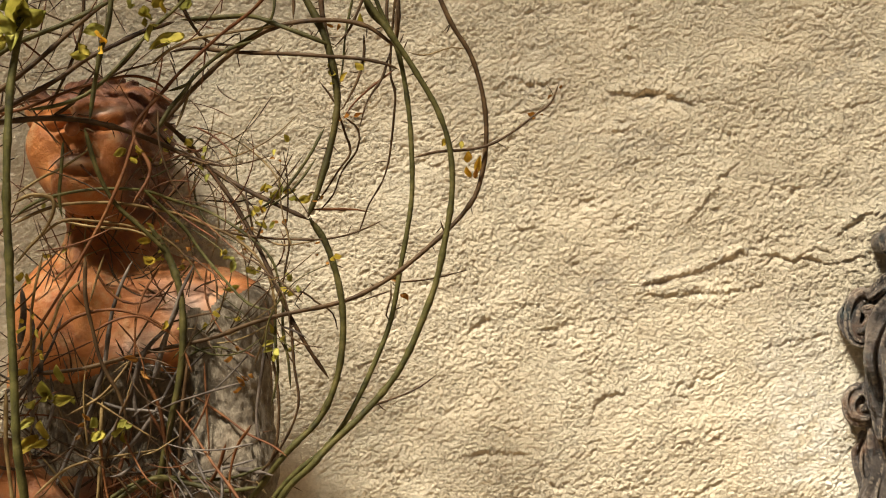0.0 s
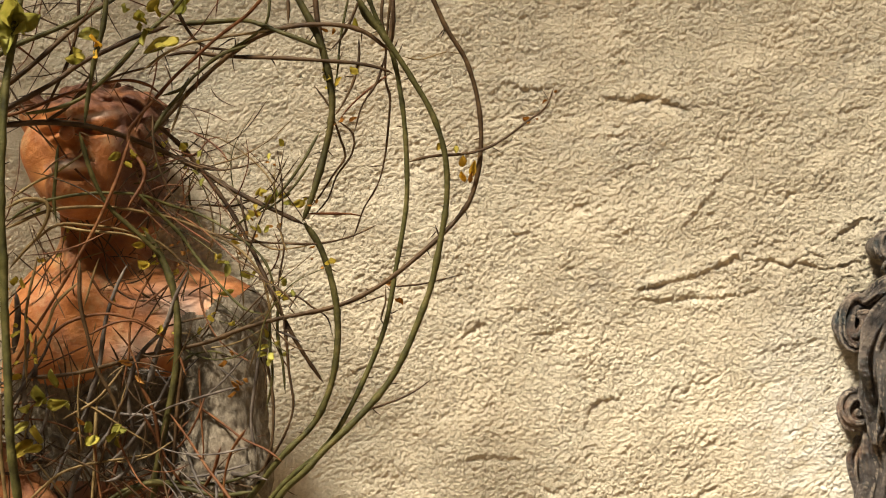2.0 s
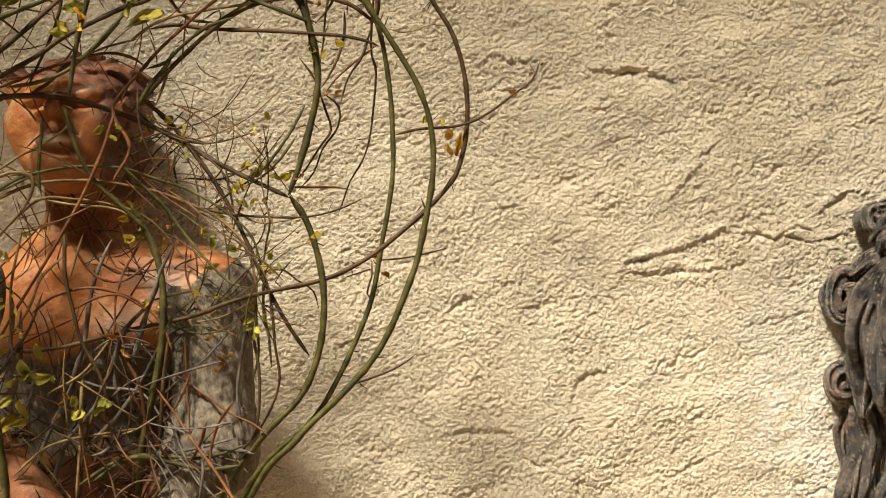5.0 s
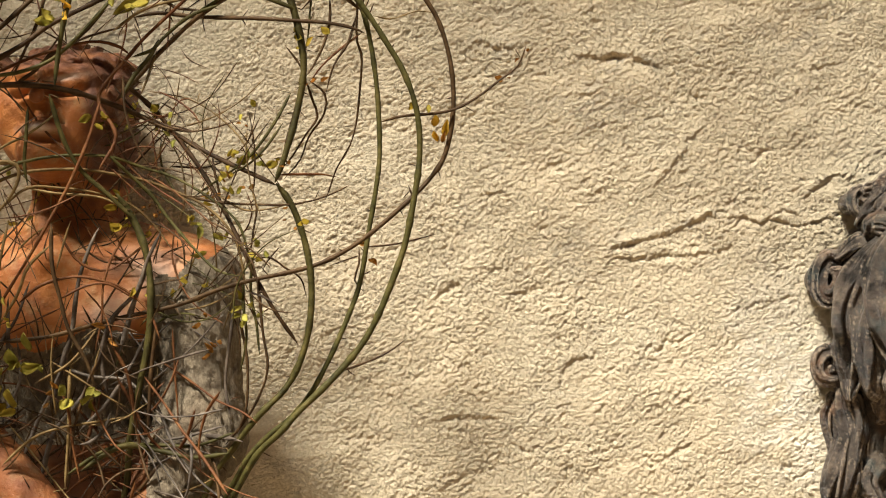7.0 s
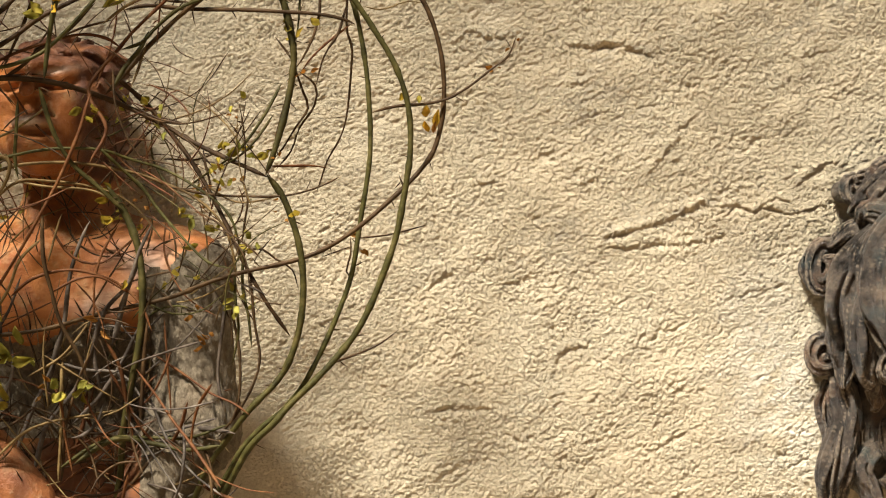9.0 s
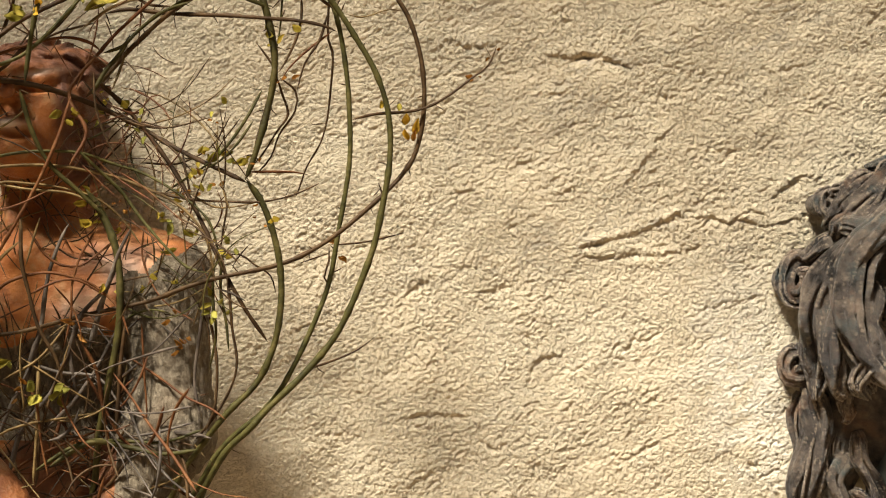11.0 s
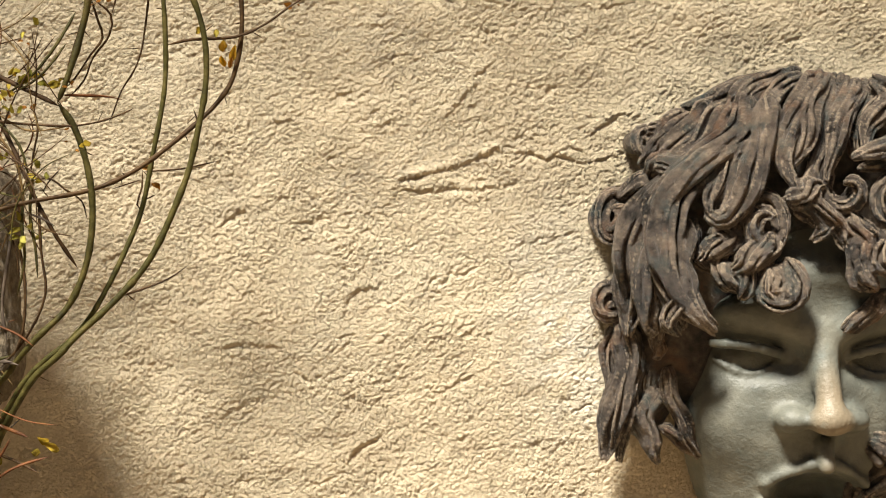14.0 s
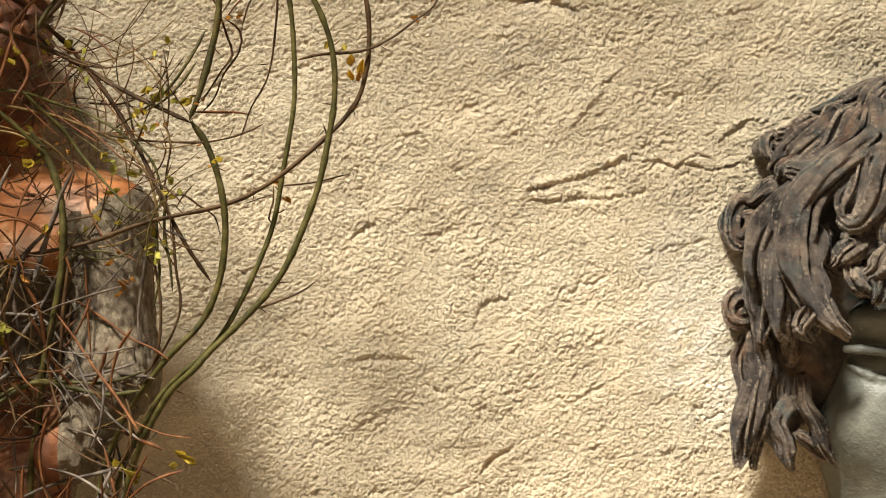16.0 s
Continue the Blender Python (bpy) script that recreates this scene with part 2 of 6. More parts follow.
def net(f, lo, step):
    """The zero surface of a block of values, as places and quads (surface nets)."""
    inside = f < 0
    nx, ny, nz = (n - 1 for n in f.shape)
    corners = [(i, j, k) for i in (0, 1) for j in (0, 1) for k in (0, 1)]
    count = sum(inside[i:i + nx, j:j + ny, k:k + nz].astype(np.int8) for i, j, k in corners)
    cell = np.argwhere((count > 0) & (count < 8))
    index = np.full((nx, ny, nz), -1, np.int64)
    index[tuple(cell.T)] = np.arange(len(cell))
    total, hits = np.zeros((len(cell), 3)), np.zeros(len(cell))
    for a in corners:
        for axis in range(3):
            if a[axis]:
                continue
            b = list(a)
            b[axis] = 1
            fa, fb = f[tuple((cell + a).T)], f[tuple((cell + b).T)]
            cut = (fa < 0) != (fb < 0)
            t = np.where(cut, fa / np.where(cut, fa - fb, 1), 0)
            place = np.array(a, float)[None] + t[:, None] * (np.array(b) - np.array(a))
            total += np.where(cut[:, None], place, 0)
            hits += cut
    verts = np.array(lo) + step * (cell + total / hits[:, None])
    quads = []
    for axis in range(3):
        u, v = (axis + 1) % 3, (axis + 2) % 3
        ahead = [slice(None)] * 3
        ahead[axis] = slice(1, None)
        back = [slice(None)] * 3
        back[axis] = slice(None, -1)
        edge = np.argwhere(inside[tuple(back)] != inside[tuple(ahead)])
        edge = edge[(edge[:, u] > 0) & (edge[:, v] > 0) & (edge[:, u] < f.shape[u] - 1) & (edge[:, v] < f.shape[v] - 1)]
        du, dv = np.eye(3, dtype=int)[u], np.eye(3, dtype=int)[v]
        ring = np.stack([index[tuple((edge - o).T)] for o in (du + dv, dv, 0 * du, du)], 1)
        flip = ~inside[tuple(edge.T)]
        ring[flip] = ring[flip][:, ::-1]
        quads.append(ring)
    return verts, np.concatenate(quads)


def spline(points, step):
    """Evenly spaced places on a smooth line through the points (centripetal enough for plants)."""
    p = np.array(points, float)
    p = np.vstack([2 * p[0] - p[1], p, 2 * p[-1] - p[-2]])
    out = []
    for a, b, c, d in zip(p, p[1:], p[2:], p[3:]):
        n = max(2, int(np.linalg.norm(c[:3] - b[:3]) / step))
        for t in np.arange(n) / n:
            out.append(0.5 * (2 * b + (c - a) * t + (2 * a - 5 * b + 4 * c - d) * t**2 + (3 * b - a - 3 * c + d) * t**3))
    return np.vstack([out, p[-2]])


def sweep(line, radius, sides, shape=None, flat=1.0, facing=(0, -1, 0)):
    """A tube along a line; shape(angle, way) swells its section; flat squeezes it along facing. Places, quads, angle and way."""
    way = np.gradient(line, axis=0)
    way /= np.linalg.norm(way, axis=1)[:, None] + 1e-12
    side = np.cross(way, np.array(facing, float))
    weak = np.linalg.norm(side, axis=1) < 0.2
    side[weak] = np.cross(way[weak], (0.3, 0.2, 1.0))
    side /= np.linalg.norm(side, axis=1)[:, None]
    for n in range(1, len(side)):
        if side[n] @ side[n - 1] < 0:
            side[n] = -side[n]
    over = np.cross(side, way)
    ang = np.arange(sides) * 2 * np.pi / sides
    along = np.linspace(0, 1, len(line))
    swell = np.ones((len(line), sides)) if shape is None else shape(ang[None], along[:, None])
    r = np.broadcast_to(np.asarray(radius, float), (len(line),))[:, None] * swell
    verts = line[:, None] + (np.cos(ang)[None] * r)[..., None] * side[:, None] + flat * (np.sin(ang)[None] * r)[..., None] * over[:, None]
    n, s = len(line), sides
    i, j = np.meshgrid(np.arange(n - 1), np.arange(s), indexing="ij")
    quads = np.stack([i * s + j, (i + 1) * s + j, (i + 1) * s + (j + 1) % s, i * s + (j + 1) % s], -1).reshape(-1, 4)
    return verts.reshape(-1, 3), quads, swell


# ---------------------------------------------------------------- ground and wall
def build_ground():
    n = 41
    x = np.sign(np.linspace(-1, 1, n)) * np.abs(np.linspace(-1, 1, n)) ** 3 * 300
    gx, gy = np.meshgrid(x, x, indexing="ij")
    z = 0.006 * np.sin(gx * 9) * np.cos(gy * 7) * (np.abs(gx) < 3) - 0.004
    i, j = np.meshgrid(np.arange(n - 1), np.arange(n - 1), indexing="ij")
    quads = np.stack([i * n + j, (i + 1) * n + j, (i + 1) * n + j + 1, i * n + j + 1], -1).reshape(-1, 4)
    me = mesh_from("ground", np.stack([gx, gy, z], -1).reshape(-1, 3), quads, SOIL)
    tagged(new("ground", me), "dry brown soil at the foot of the wall", "ground", kind="structure")


def filtered(rng, shape, step, low, high, stretch=1.0, slant=0.0):
    """Smooth random relief with features between the sizes low and high (metres), drawn out along a slanting way."""
    fx = np.fft.fftfreq(shape[0], step)[:, None]
    fz = np.fft.rfftfreq(shape[1], step)[None]
    c, s = math.cos(slant), math.sin(slant)
    u, v = (c * fx + s * fz) * stretch, -s * fx + c * fz
    f = np.sqrt(u * u + v * v) + 1e-9
    band = np.exp(-(f * low * 0.7) ** 2) * (1 - np.exp(-(f * high) ** 2)) / f**0.6
    out = np.fft.irfft2(np.fft.rfft2(rng.standard_normal(shape)) * band, shape)
    return out / out.std()


def step01(x, a, b):
    t = np.clip((x - a) / (b - a), 0, 1)
    return t * t * (3 - 2 * t)


def cut(h, gx, gz, points, width, depth, lip=0.0, ragged=None):
    """A crack or dent along a line of places on the wall: width and depth in metres; lip raises its upper side."""
    p = np.array(points, float)
    near = np.full(h.shape, 9.0)
    side = np.zeros(h.shape)
    lo, hi = p.min(0) - 4 * width, p.max(0) + 4 * width
    box = np.s_[np.searchsorted(gx[:, 0], lo[0]):np.searchsorted(gx[:, 0], hi[0]), np.searchsorted(gz[0], lo[1]):np.searchsorted(gz[0], hi[1])]
    x, z = gx[box], gz[box]
    if ragged is not None:
        z = z + ragged[box] * width * 0.55
    for n, (a, b) in enumerate(zip(p, p[1:])):
        d = b - a
        t = np.clip(((x - a[0]) * d[0] + (z - a[1]) * d[1]) / (d @ d), 0, 1)
        off = np.hypot(x - a[0] - t * d[0], z - a[1] - t * d[1])
        s = np.sign(d[0] * (z - a[1]) - d[1] * (x - a[0]))
        # thin out towards both ends
        along = (n + t) / (len(p) - 1)
        off = off / (0.35 + 0.65 * np.sin(np.pi * np.clip(along, 0.02, 0.98)) ** 0.5)
        closer = off < near[box]
        near[box] = np.where(closer, off, near[box])
        side[box] = np.where(closer, s, side[box])
    gaps = 1.0 if ragged is None else np.clip(0.55 + 0.55 * ragged, 0.08, 1.3)
    h -= depth * gaps * np.exp(-(near / width) ** 2 * 2.2)
    h += lip * np.exp(-(near / (3 * width)) ** 2) * (side > 0)


def build_wall():
    rng = np.random.default_rng(7)
    step = 0.0011
    xs, zs = np.arange(-0.50, 0.73, step), np.arange(0.215, 0.905, step)
    shape = (len(xs), len(zs))
    gx, gz = np.meshgrid(xs, zs, indexing="ij")
    broad = filtered(rng, shape, step, 0.06, 0.30)
    waves = filtered(rng, shape, step, 0.022, 0.08, 2.2, 0.42)
    crumb = filtered(rng, shape, step, 0.0034, 0.0110, 1.6, 0.36)
    crumb2 = filtered(rng, shape, step, 0.0022, 0.0060, 1.5, 0.28)
    grit = filtered(rng, shape, step, 0.0012, 0.004)
    torn = step01(filtered(rng, shape, step, 0.009, 0.03, 1.3, 0.3), -1.0, 0.7)
    patch = step01(filtered(rng, shape, step, 0.035, 0.14, 1.4, 0.4), -0.9, 1.0)
    swept = np.exp(-(((gx - 0.345) / 0.075) ** 2 + ((gz - 0.435) / 0.085) ** 2))
    calm = 1 - 0.20 * step01(-gx, 0.0, 0.25) * step01(gz, 0.45, 0.62)
    calm *= 1 - 0.6 * step01(-gx, 0.06, 0.16) * step01(-gz, -0.46, -0.38)
    tears = filtered(rng, shape, step, 0.008, 0.04, 2.6, 0.42)
    # trowelled skin: flat-topped crumbs that end in small torn ledges
    rough = calm * (0.68 + 0.40 * patch) * (1 - 0.40 * swept)
    split = step01(filtered(rng, shape, step, 0.006, 0.02, 1.2, 0.2), -0.7, 0.9)
    flat = 0.00042 * np.tanh(3.2 * (crumb + 0.35)) + 0.00020 * np.tanh(3.2 * (crumb2 + 0.4))
    seams = 0.0021 * torn * np.exp(-((crumb + 0.35) / 0.23) ** 2) + 0.0013 * split * np.exp(-((crumb2 + 0.4) / 0.36) ** 2)
    h = 0.0006 * broad + 0.00018 * waves + rough * (flat - seams) + 0.00012 * calm * grit
    h -= 0.0016 * step01(tears, 1.35, 2.2) * (0.3 + patch) * calm**2
    cuts = [
        # long slanting cracks in the middle of the wall
        ([(0.2033, 0.5672), (0.2311, 0.5717), (0.2561, 0.5783), (0.2783, 0.5883), (0.2933, 0.5961)], 0.0045, 0.0065, 0.003),
        ([(0.2933, 0.5961), (0.3117, 0.5922), (0.3267, 0.5939), (0.3422, 0.5883), (0.3600, 0.5906), (0.3811, 0.5839), (0.4172, 0.5939)], 0.0035, 0.006, 0.002),
        ([(0.3422, 0.5883), (0.3544, 0.5950), (0.3672, 0.6006), (0.3811, 0.5961)], 0.003, 0.004, 0.0015),
        ([(0.1922, 0.5561), (0.2200, 0.5550), (0.2478, 0.5583), (0.2728, 0.5550), (0.2922, 0.5606)], 0.0038, 0.005, 0.0015),
        ([(0.2411, 0.6294), (0.2533, 0.6394), (0.2633, 0.6494), (0.2728, 0.6606), (0.2711, 0.6683), (0.2867, 0.6806)], 0.0034, 0.006, 0.0022),
        # crumbled ledge high up
        ([(0.1672, 0.7533), (0.1867, 0.7494), (0.2033, 0.7528), (0.2228, 0.7483), (0.2433, 0.7461)], 0.006, 0.008, 0.003),
        ([(0.1978, 0.7561), (0.2117, 0.7439), (0.2200, 0.7417)], 0.004, 0.006, 0.0),
        ([(0.0589, 0.7617), (0.0728, 0.7639), (0.0867, 0.7606), (0.1006, 0.7639)], 0.005, 0.005, 0.002),
        ([(0.1533, 0.7117), (0.1700, 0.7139), (0.1867, 0.7194)], 0.004, 0.004, 0.0015),
        ([(0.1700, 0.6783), (0.1894, 0.6850), (0.2061, 0.6883)], 0.004, 0.004, 0.0015),
        ([(0.2672, 0.7200), (0.2783, 0.7128), (0.2894, 0.7117)], 0.003, 0.005, 0.0),
        ([(0.3644, 0.7367), (0.3867, 0.7339), (0.4089, 0.7417), (0.4367, 0.7450)], 0.004, 0.004, 0.001),
        # the hooked groove, the hole and the dent below
        ([(0.1450, 0.4294), (0.1478, 0.4406), (0.1522, 0.4494), (0.1600, 0.4550), (0.1728, 0.4578)], 0.0042, 0.0065, 0.002),
        ([(-0.0717, 0.3828), (-0.0622, 0.3844), (-0.0511, 0.3878)], 0.0036, 0.009, 0.0),
        ([(0.0811, 0.5461), (0.0856, 0.5572), (0.0922, 0.5639)], 0.003, 0.004, 0.001),
        ([(0.1756, 0.6161), (0.1856, 0.6206), (0.1911, 0.6239), (0.1922, 0.6172)], 0.003, 0.005, 0.001),
        ([(0.3894, 0.6144), (0.4033, 0.6239), (0.4228, 0.6361)], 0.005, 0.006, 0.003),
        ([(0.3089, 0.4839), (0.3128, 0.4761), (0.3117, 0.4694), (0.3033, 0.4639)], 0.0026, 0.006, 0.0),
        ([(0.2450, 0.3806), (0.2533, 0.3872), (0.2633, 0.3917)], 0.003, 0.006, 0.001),
        ([(0.0200, 0.3939), (0.0422, 0.4006), (0.0644, 0.3972), (0.0811, 0.4006)], 0.004, 0.0045, 0.0015),
        ([(0.0978, 0.3728), (0.1117, 0.3661), (0.1244, 0.3683)], 0.003, 0.005, 0.0),
        ([(0.1533, 0.2878), (0.1617, 0.2978), (0.1756, 0.3050), (0.1856, 0.3117)], 0.005, 0.007, 0.002),
        ([(0.2450, 0.3561), (0.2617, 0.3628), (0.2756, 0.3728)], 0.003, 0.004, 0.001),
        ([(-0.0911, 0.4811), (-0.0800, 0.4850), (-0.0717, 0.4894)], 0.003, 0.003, 0.001),
        ([(0.1256, 0.5839), (0.1339, 0.5906), (0.1422, 0.5883)], 0.006, 0.004, 0.0),
        ([(0.2256, 0.4144), (0.2394, 0.4217)], 0.003, 0.003, 0.0),
    ]
    for points, width, depth, lip in cuts:
        cut(h, gx, gz, points, width * 0.75, depth * 0.95, lip * 0.6, 0.6 * waves + 0.9 * tears + 0.45 * crumb)
    # the trowel's drag: every lump rises gently from above and breaks off sharply below
    drawn = h.copy()
    for n in range(1, 5):
        drawn = np.maximum(drawn, np.roll(h, (-round(0.34 * n), round(0.94 * n)), (0, 1)) - 0.50 * n * step)
    h = drawn
    # fade to the plain wall at the rim of the worked part
    rim = step01(np.minimum.reduce([gx - xs[0], xs[-1] - gx, gz - zs[0], zs[-1] - gz]), 0, 0.012)
    h *= rim
    # the rest of the wall, in coarse steps round the worked part
    ex = np.concatenate([np.linspace(-2.6, xs[0], 30)[:-1], xs, np.linspace(xs[-1], 3.0, 30)[1:]])
    ez = np.concatenate([np.linspace(-0.05, zs[0], 6)[:-1], zs, np.linspace(zs[-1], 4.20, 30)[1:]])
    H = np.zeros((len(ex), len(ez)))
    H[29:29 + shape[0], 5:5 + shape[1]] = h
    X, Z = np.meshgrid(ex, ez, indexing="ij")
    a, b = X.shape
    i, j = np.meshgrid(np.arange(a - 1), np.arange(b - 1), indexing="ij")
    quads = np.stack([i * b + j, (i + 1) * b + j, (i + 1) * b + j + 1, i * b + j + 1], -1).reshape(-1, 4)
    verts = np.stack([X, -H, Z], -1).reshape(-1, 3)
    # the thickness behind
    n, c = len(verts), [0, (a - 1) * b, (a - 1) * b + b - 1, b - 1]
    behind = verts[c] + (0, 0.35, 0)
    extra = [[n, n + 3, n + 2, n + 1], [c[0], c[3], n + 3, n], [c[1], n + 1, n + 2, c[2]], [c[3], c[2], n + 2, n + 3], [c[0], n, n + 1, c[1]]]
    fresh, grime = np.zeros(X.shape), np.zeros(X.shape)
    inner = np.s_[29:29 + shape[0], 5:5 + shape[1]]
    fresh[inner] = np.exp(-(((gx - 0.36 + 0.25 * (gz - 0.44)) / 0.055) ** 2 + ((gz - 0.42) / 0.10) ** 2)) * step01(waves + 0.8 * crumb, -1.6, 0.8)
    for px, pz, wide, tall in ((0.16, 0.565, 0.075, 0.022), (0.205, 0.745, 0.05, 0.016), (0.19, 0.70, 0.05, 0.03), (0.27, 0.59, 0.05, 0.016), (0.09, 0.76, 0.03, 0.012), (0.40, 0.78, 0.06, 0.03)):
        grime[inner] += np.exp(-(((gx - px) / wide) ** 2 + ((gz - pz - 0.2 * (gx - px)) / tall) ** 2))
    grime[inner] *= step01(tears + 0.7 * crumb, -0.5, 1.6)
    me = mesh_from("wall", np.vstack([verts, behind]), np.vstack([quads, extra]), PLASTER)
    for name, values in (("fresh", fresh), ("grime", grime)):
        value_on(me, name, np.append(np.clip(values, 0, 1).ravel(), np.zeros(4)))
    tagged(new("wall_north", me), "rough cream lime-plastered wall, cracked and pitted, in sunlight", "wall", kind="structure")


def build_shade_eaves():
    """A deep boarded roof edge, unseen, added well above the view to shade the wall."""
    bm = bmesh.new()
    for n in range(9):
        y = -1.43 + n * 0.175
        bmesh.ops.create_cube(bm, size=1, matrix=Matrix.Translation((0.2, y, 4.26)) @ Matrix.Diagonal((7.0, 0.17, 0.03, 1)))
    bmesh.ops.create_cube(bm, size=1, matrix=Matrix.Translation((0.2, -1.530, 4.24)) @ Matrix.Diagonal((7.0, 0.03, 0.16, 1)))
    bmesh.ops.create_cube(bm, size=1, matrix=Matrix.Translation((0.2, -0.60, 4.30)) @ Matrix.Diagonal((7.2, 1.96, 0.04, 1)))
    bmesh.ops.bevel(bm, geom=bm.edges[:], offset=0.004, segments=1)
    me = bpy.data.meshes.new("eaves")
    bm.to_mesh(me)
    bm.free()
    me.materials.append(BROWN_BARK)
    tagged(new("trim_eaves", me), "unseen brown boarded eaves added to shade the plastered wall", "eaves", kind="structure")


def build_unseen_court():
    """Plain unseen walls added beside and behind the viewing point to block sky light."""
    for name, x, y, w, d in (("wall_south", 0.2, -4.6, 8.0, 0.3), ("wall_east", 4.05, -2.1, 0.3, 4.7), ("wall_west", -3.65, -2.1, 0.3, 4.7)):
        bm = bmesh.new()
        bmesh.ops.create_cube(bm, size=1, matrix=Matrix.Translation((x, y, 1.55)) @ Matrix.Diagonal((w, d, 3.2, 1)))
        bmesh.ops.bevel(bm, geom=bm.edges[:], offset=0.02, segments=2)
        me = bpy.data.meshes.new(name)
        bm.to_mesh(me)
        bm.free()
        me.materials.append(ADDED_WALL)
        tagged(new(name, me), "plain brown wall added out of view to hold back sky light", "wall", kind="structure")


build_ground()
build_wall()
build_shade_eaves()
build_unseen_court()


# ---------------------------------------------------------------- terracotta bust
def build_bust():
    """A half figure with raised head, bare chest and a shaggy fleece over the shoulder, modelled as one clay body."""

    def bent(p):
        """The breast and all below it come forward of the head."""
        f = step01(-p[..., 2], -0.63, -0.55)
        return np.stack([p[..., 0] * (1 + 0.028 * f), p[..., 1] + 0.05 * f, 0.6 + (p[..., 2] - 0.6) * (1 + 0.028 * f)], -1)

    def field(p):
        p = bent(p)
        head = ball(p, (-0.3132, -0.0900, 0.7010), (0.058, 0.070, 0.052))
        head = smin(head, ball(p, (-0.3246, -0.1200, 0.6879), (0.047, 0.052, 0.054)), 0.02)
        head = smin(head, rod(p, (-0.3451, -0.1350, 0.6727), (-0.3224, -0.1600, 0.6590), 0.020, 0.022), 0.022)
        head = smin(head, rod(p, (-0.2960, -0.1200, 0.6577), (-0.3224, -0.1600, 0.6564), 0.022, 0.02), 0.022)
        # brow, nose, cheeks, lips
        head = smin(head, rod(p, (-0.3584, -0.1480, 0.7254), (-0.3296, -0.1700, 0.7279), 0.008), 0.008)
        head = smin(head, rod(p, (-0.3245, -0.1700, 0.7284), (-0.2881, -0.1460, 0.7256), 0.008), 0.008)
        head = smin(head, rod(p, (-0.3271, -0.1700, 0.7259), (-0.3271, -0.1960, 0.7055), 0.0060, 0.0070), 0.009)
        head = smin(head, ball(p, (-0.3390, -0.1760, 0.7023), (0.008, 0.009, 0.006)), 0.006)
        head = smin(head, ball(p, (-0.3220, -0.1780, 0.7021), (0.009, 0.009, 0.006)), 0.006)
        head = smax(head, -ball(p, (-0.3339, -0.1840, 0.6983), (0.0066, 0.012, 0.0056)), 0.002)
        head = smax(head, -ball(p, (-0.3239, -0.1840, 0.6983), (0.0070, 0.012, 0.0056)), 0.002)
        head = smin(head, ball(p, (-0.2968, -0.1460, 0.6917), (0.024, 0.02, 0.022)), 0.012)
        head = smin(head, ball(p, (-0.3635, -0.1380, 0.6953), (0.016, 0.02, 0.022)), 0.012)
        head = smax(head, -ball(p, (-0.3452, -0.1780, 0.7142), (0.017, 0.020, 0.010)), 0.005)
        head = smax(head, -ball(p, (-0.3046, -0.1740, 0.7150), (0.022, 0.022, 0.011)), 0.005)
        head = smin(head, ball(p, (-0.3486, -0.1560, 0.7147), (0.011, 0.011, 0.008)), 0.002)
        head = smin(head, ball(p, (-0.3083, -0.1530, 0.7159), (0.014, 0.012, 0.009)), 0.002)
        head = smin(head, rod(p, (-0.3232, -0.1670, 0.7206), (-0.2918, -0.1560, 0.7199), 0.0042), 0.002)
        head = smin(head, rod(p, (-0.3393, -0.1820, 0.6768), (-0.3246, -0.1880, 0.6785), 0.0050), 0.004)
        head = smin(head, rod(p, (-0.3246, -0.1880, 0.6785), (-0.3119, -0.1780, 0.6760), 0.0050), 0.004)
        head = smin(head, rod(p, (-0.3373, -0.1820, 0.6627), (-0.3140, -0.1780, 0.6619), 0.0070), 0.006)
        head = smin(head, ball(p, (-0.3254, -0.1760, 0.6549), (0.022, 0.014, 0.012)), 0.008)
        head = smax(head, -rod(p, (-0.3371, -0.1880, 0.6695), (-0.3110, -0.1830, 0.6692), 0.0050), 0.003)
        # furrows from the nose to the corners of the mouth
        head = smax(head, -rod(p, (-0.3143, -0.1760, 0.6982), (-0.3057, -0.1680, 0.6714), 0.0024), 0.004)
        head = smax(head, -rod(p, (-0.3470, -0.1740, 0.6983), (-0.3502, -0.1680, 0.6734), 0.0022), 0.004)
        # ears and the hair round the skull
        head = smin(head, ball(p, (-0.2734, -0.0800, 0.6990), (0.018, 0.026, 0.028)), 0.008)
        head = smin(head, ball(p, (-0.2734, -0.0800, 0.6617), (0.019, 0.028, 0.042)), 0.010)
        head = smin(head, ball(p, (-0.3107, -0.0800, 0.7303), (0.054, 0.062, 0.026)), 0.014)
        head = smin(head, ball(p, (-0.3746, -0.1000, 0.7294), (0.014, 0.03, 0.022)), 0.010)
        curl = np.sin(p[..., 0] * 190 + 2.5 * np.sin(p[..., 2] * 170)) * np.sin(p[..., 2] * 170 + 2 * np.sin(p[..., 0] * 140))
        hairy = step01(p[..., 2], 0.7256, 0.7415) + step01(p[..., 0], -0.2841, -0.2708) * step01(p[..., 2], 0.6218, 0.6325)
        head = head - 0.0034 * curl * np.clip(hairy, 0, 1)
        neck = rod(p, (-0.3080, -0.0800, 0.6484), (-0.3159, -0.0650, 0.5791), 0.040, 0.046)
        neck = smin(neck, rod(p, (-0.2799, -0.0900, 0.6376), (-0.3221, -0.1050, 0.5690), 0.012), 0.014)
        neck = smin(neck, rod(p, (-0.3386, -0.1150, 0.6292), (-0.3321, -0.1080, 0.5691), 0.010), 0.014)
        body = smin(head, neck, 0.012)
        chest = ball(p, (-0.3090, -0.0550, 0.5142), (0.092, 0.052, 0.085))
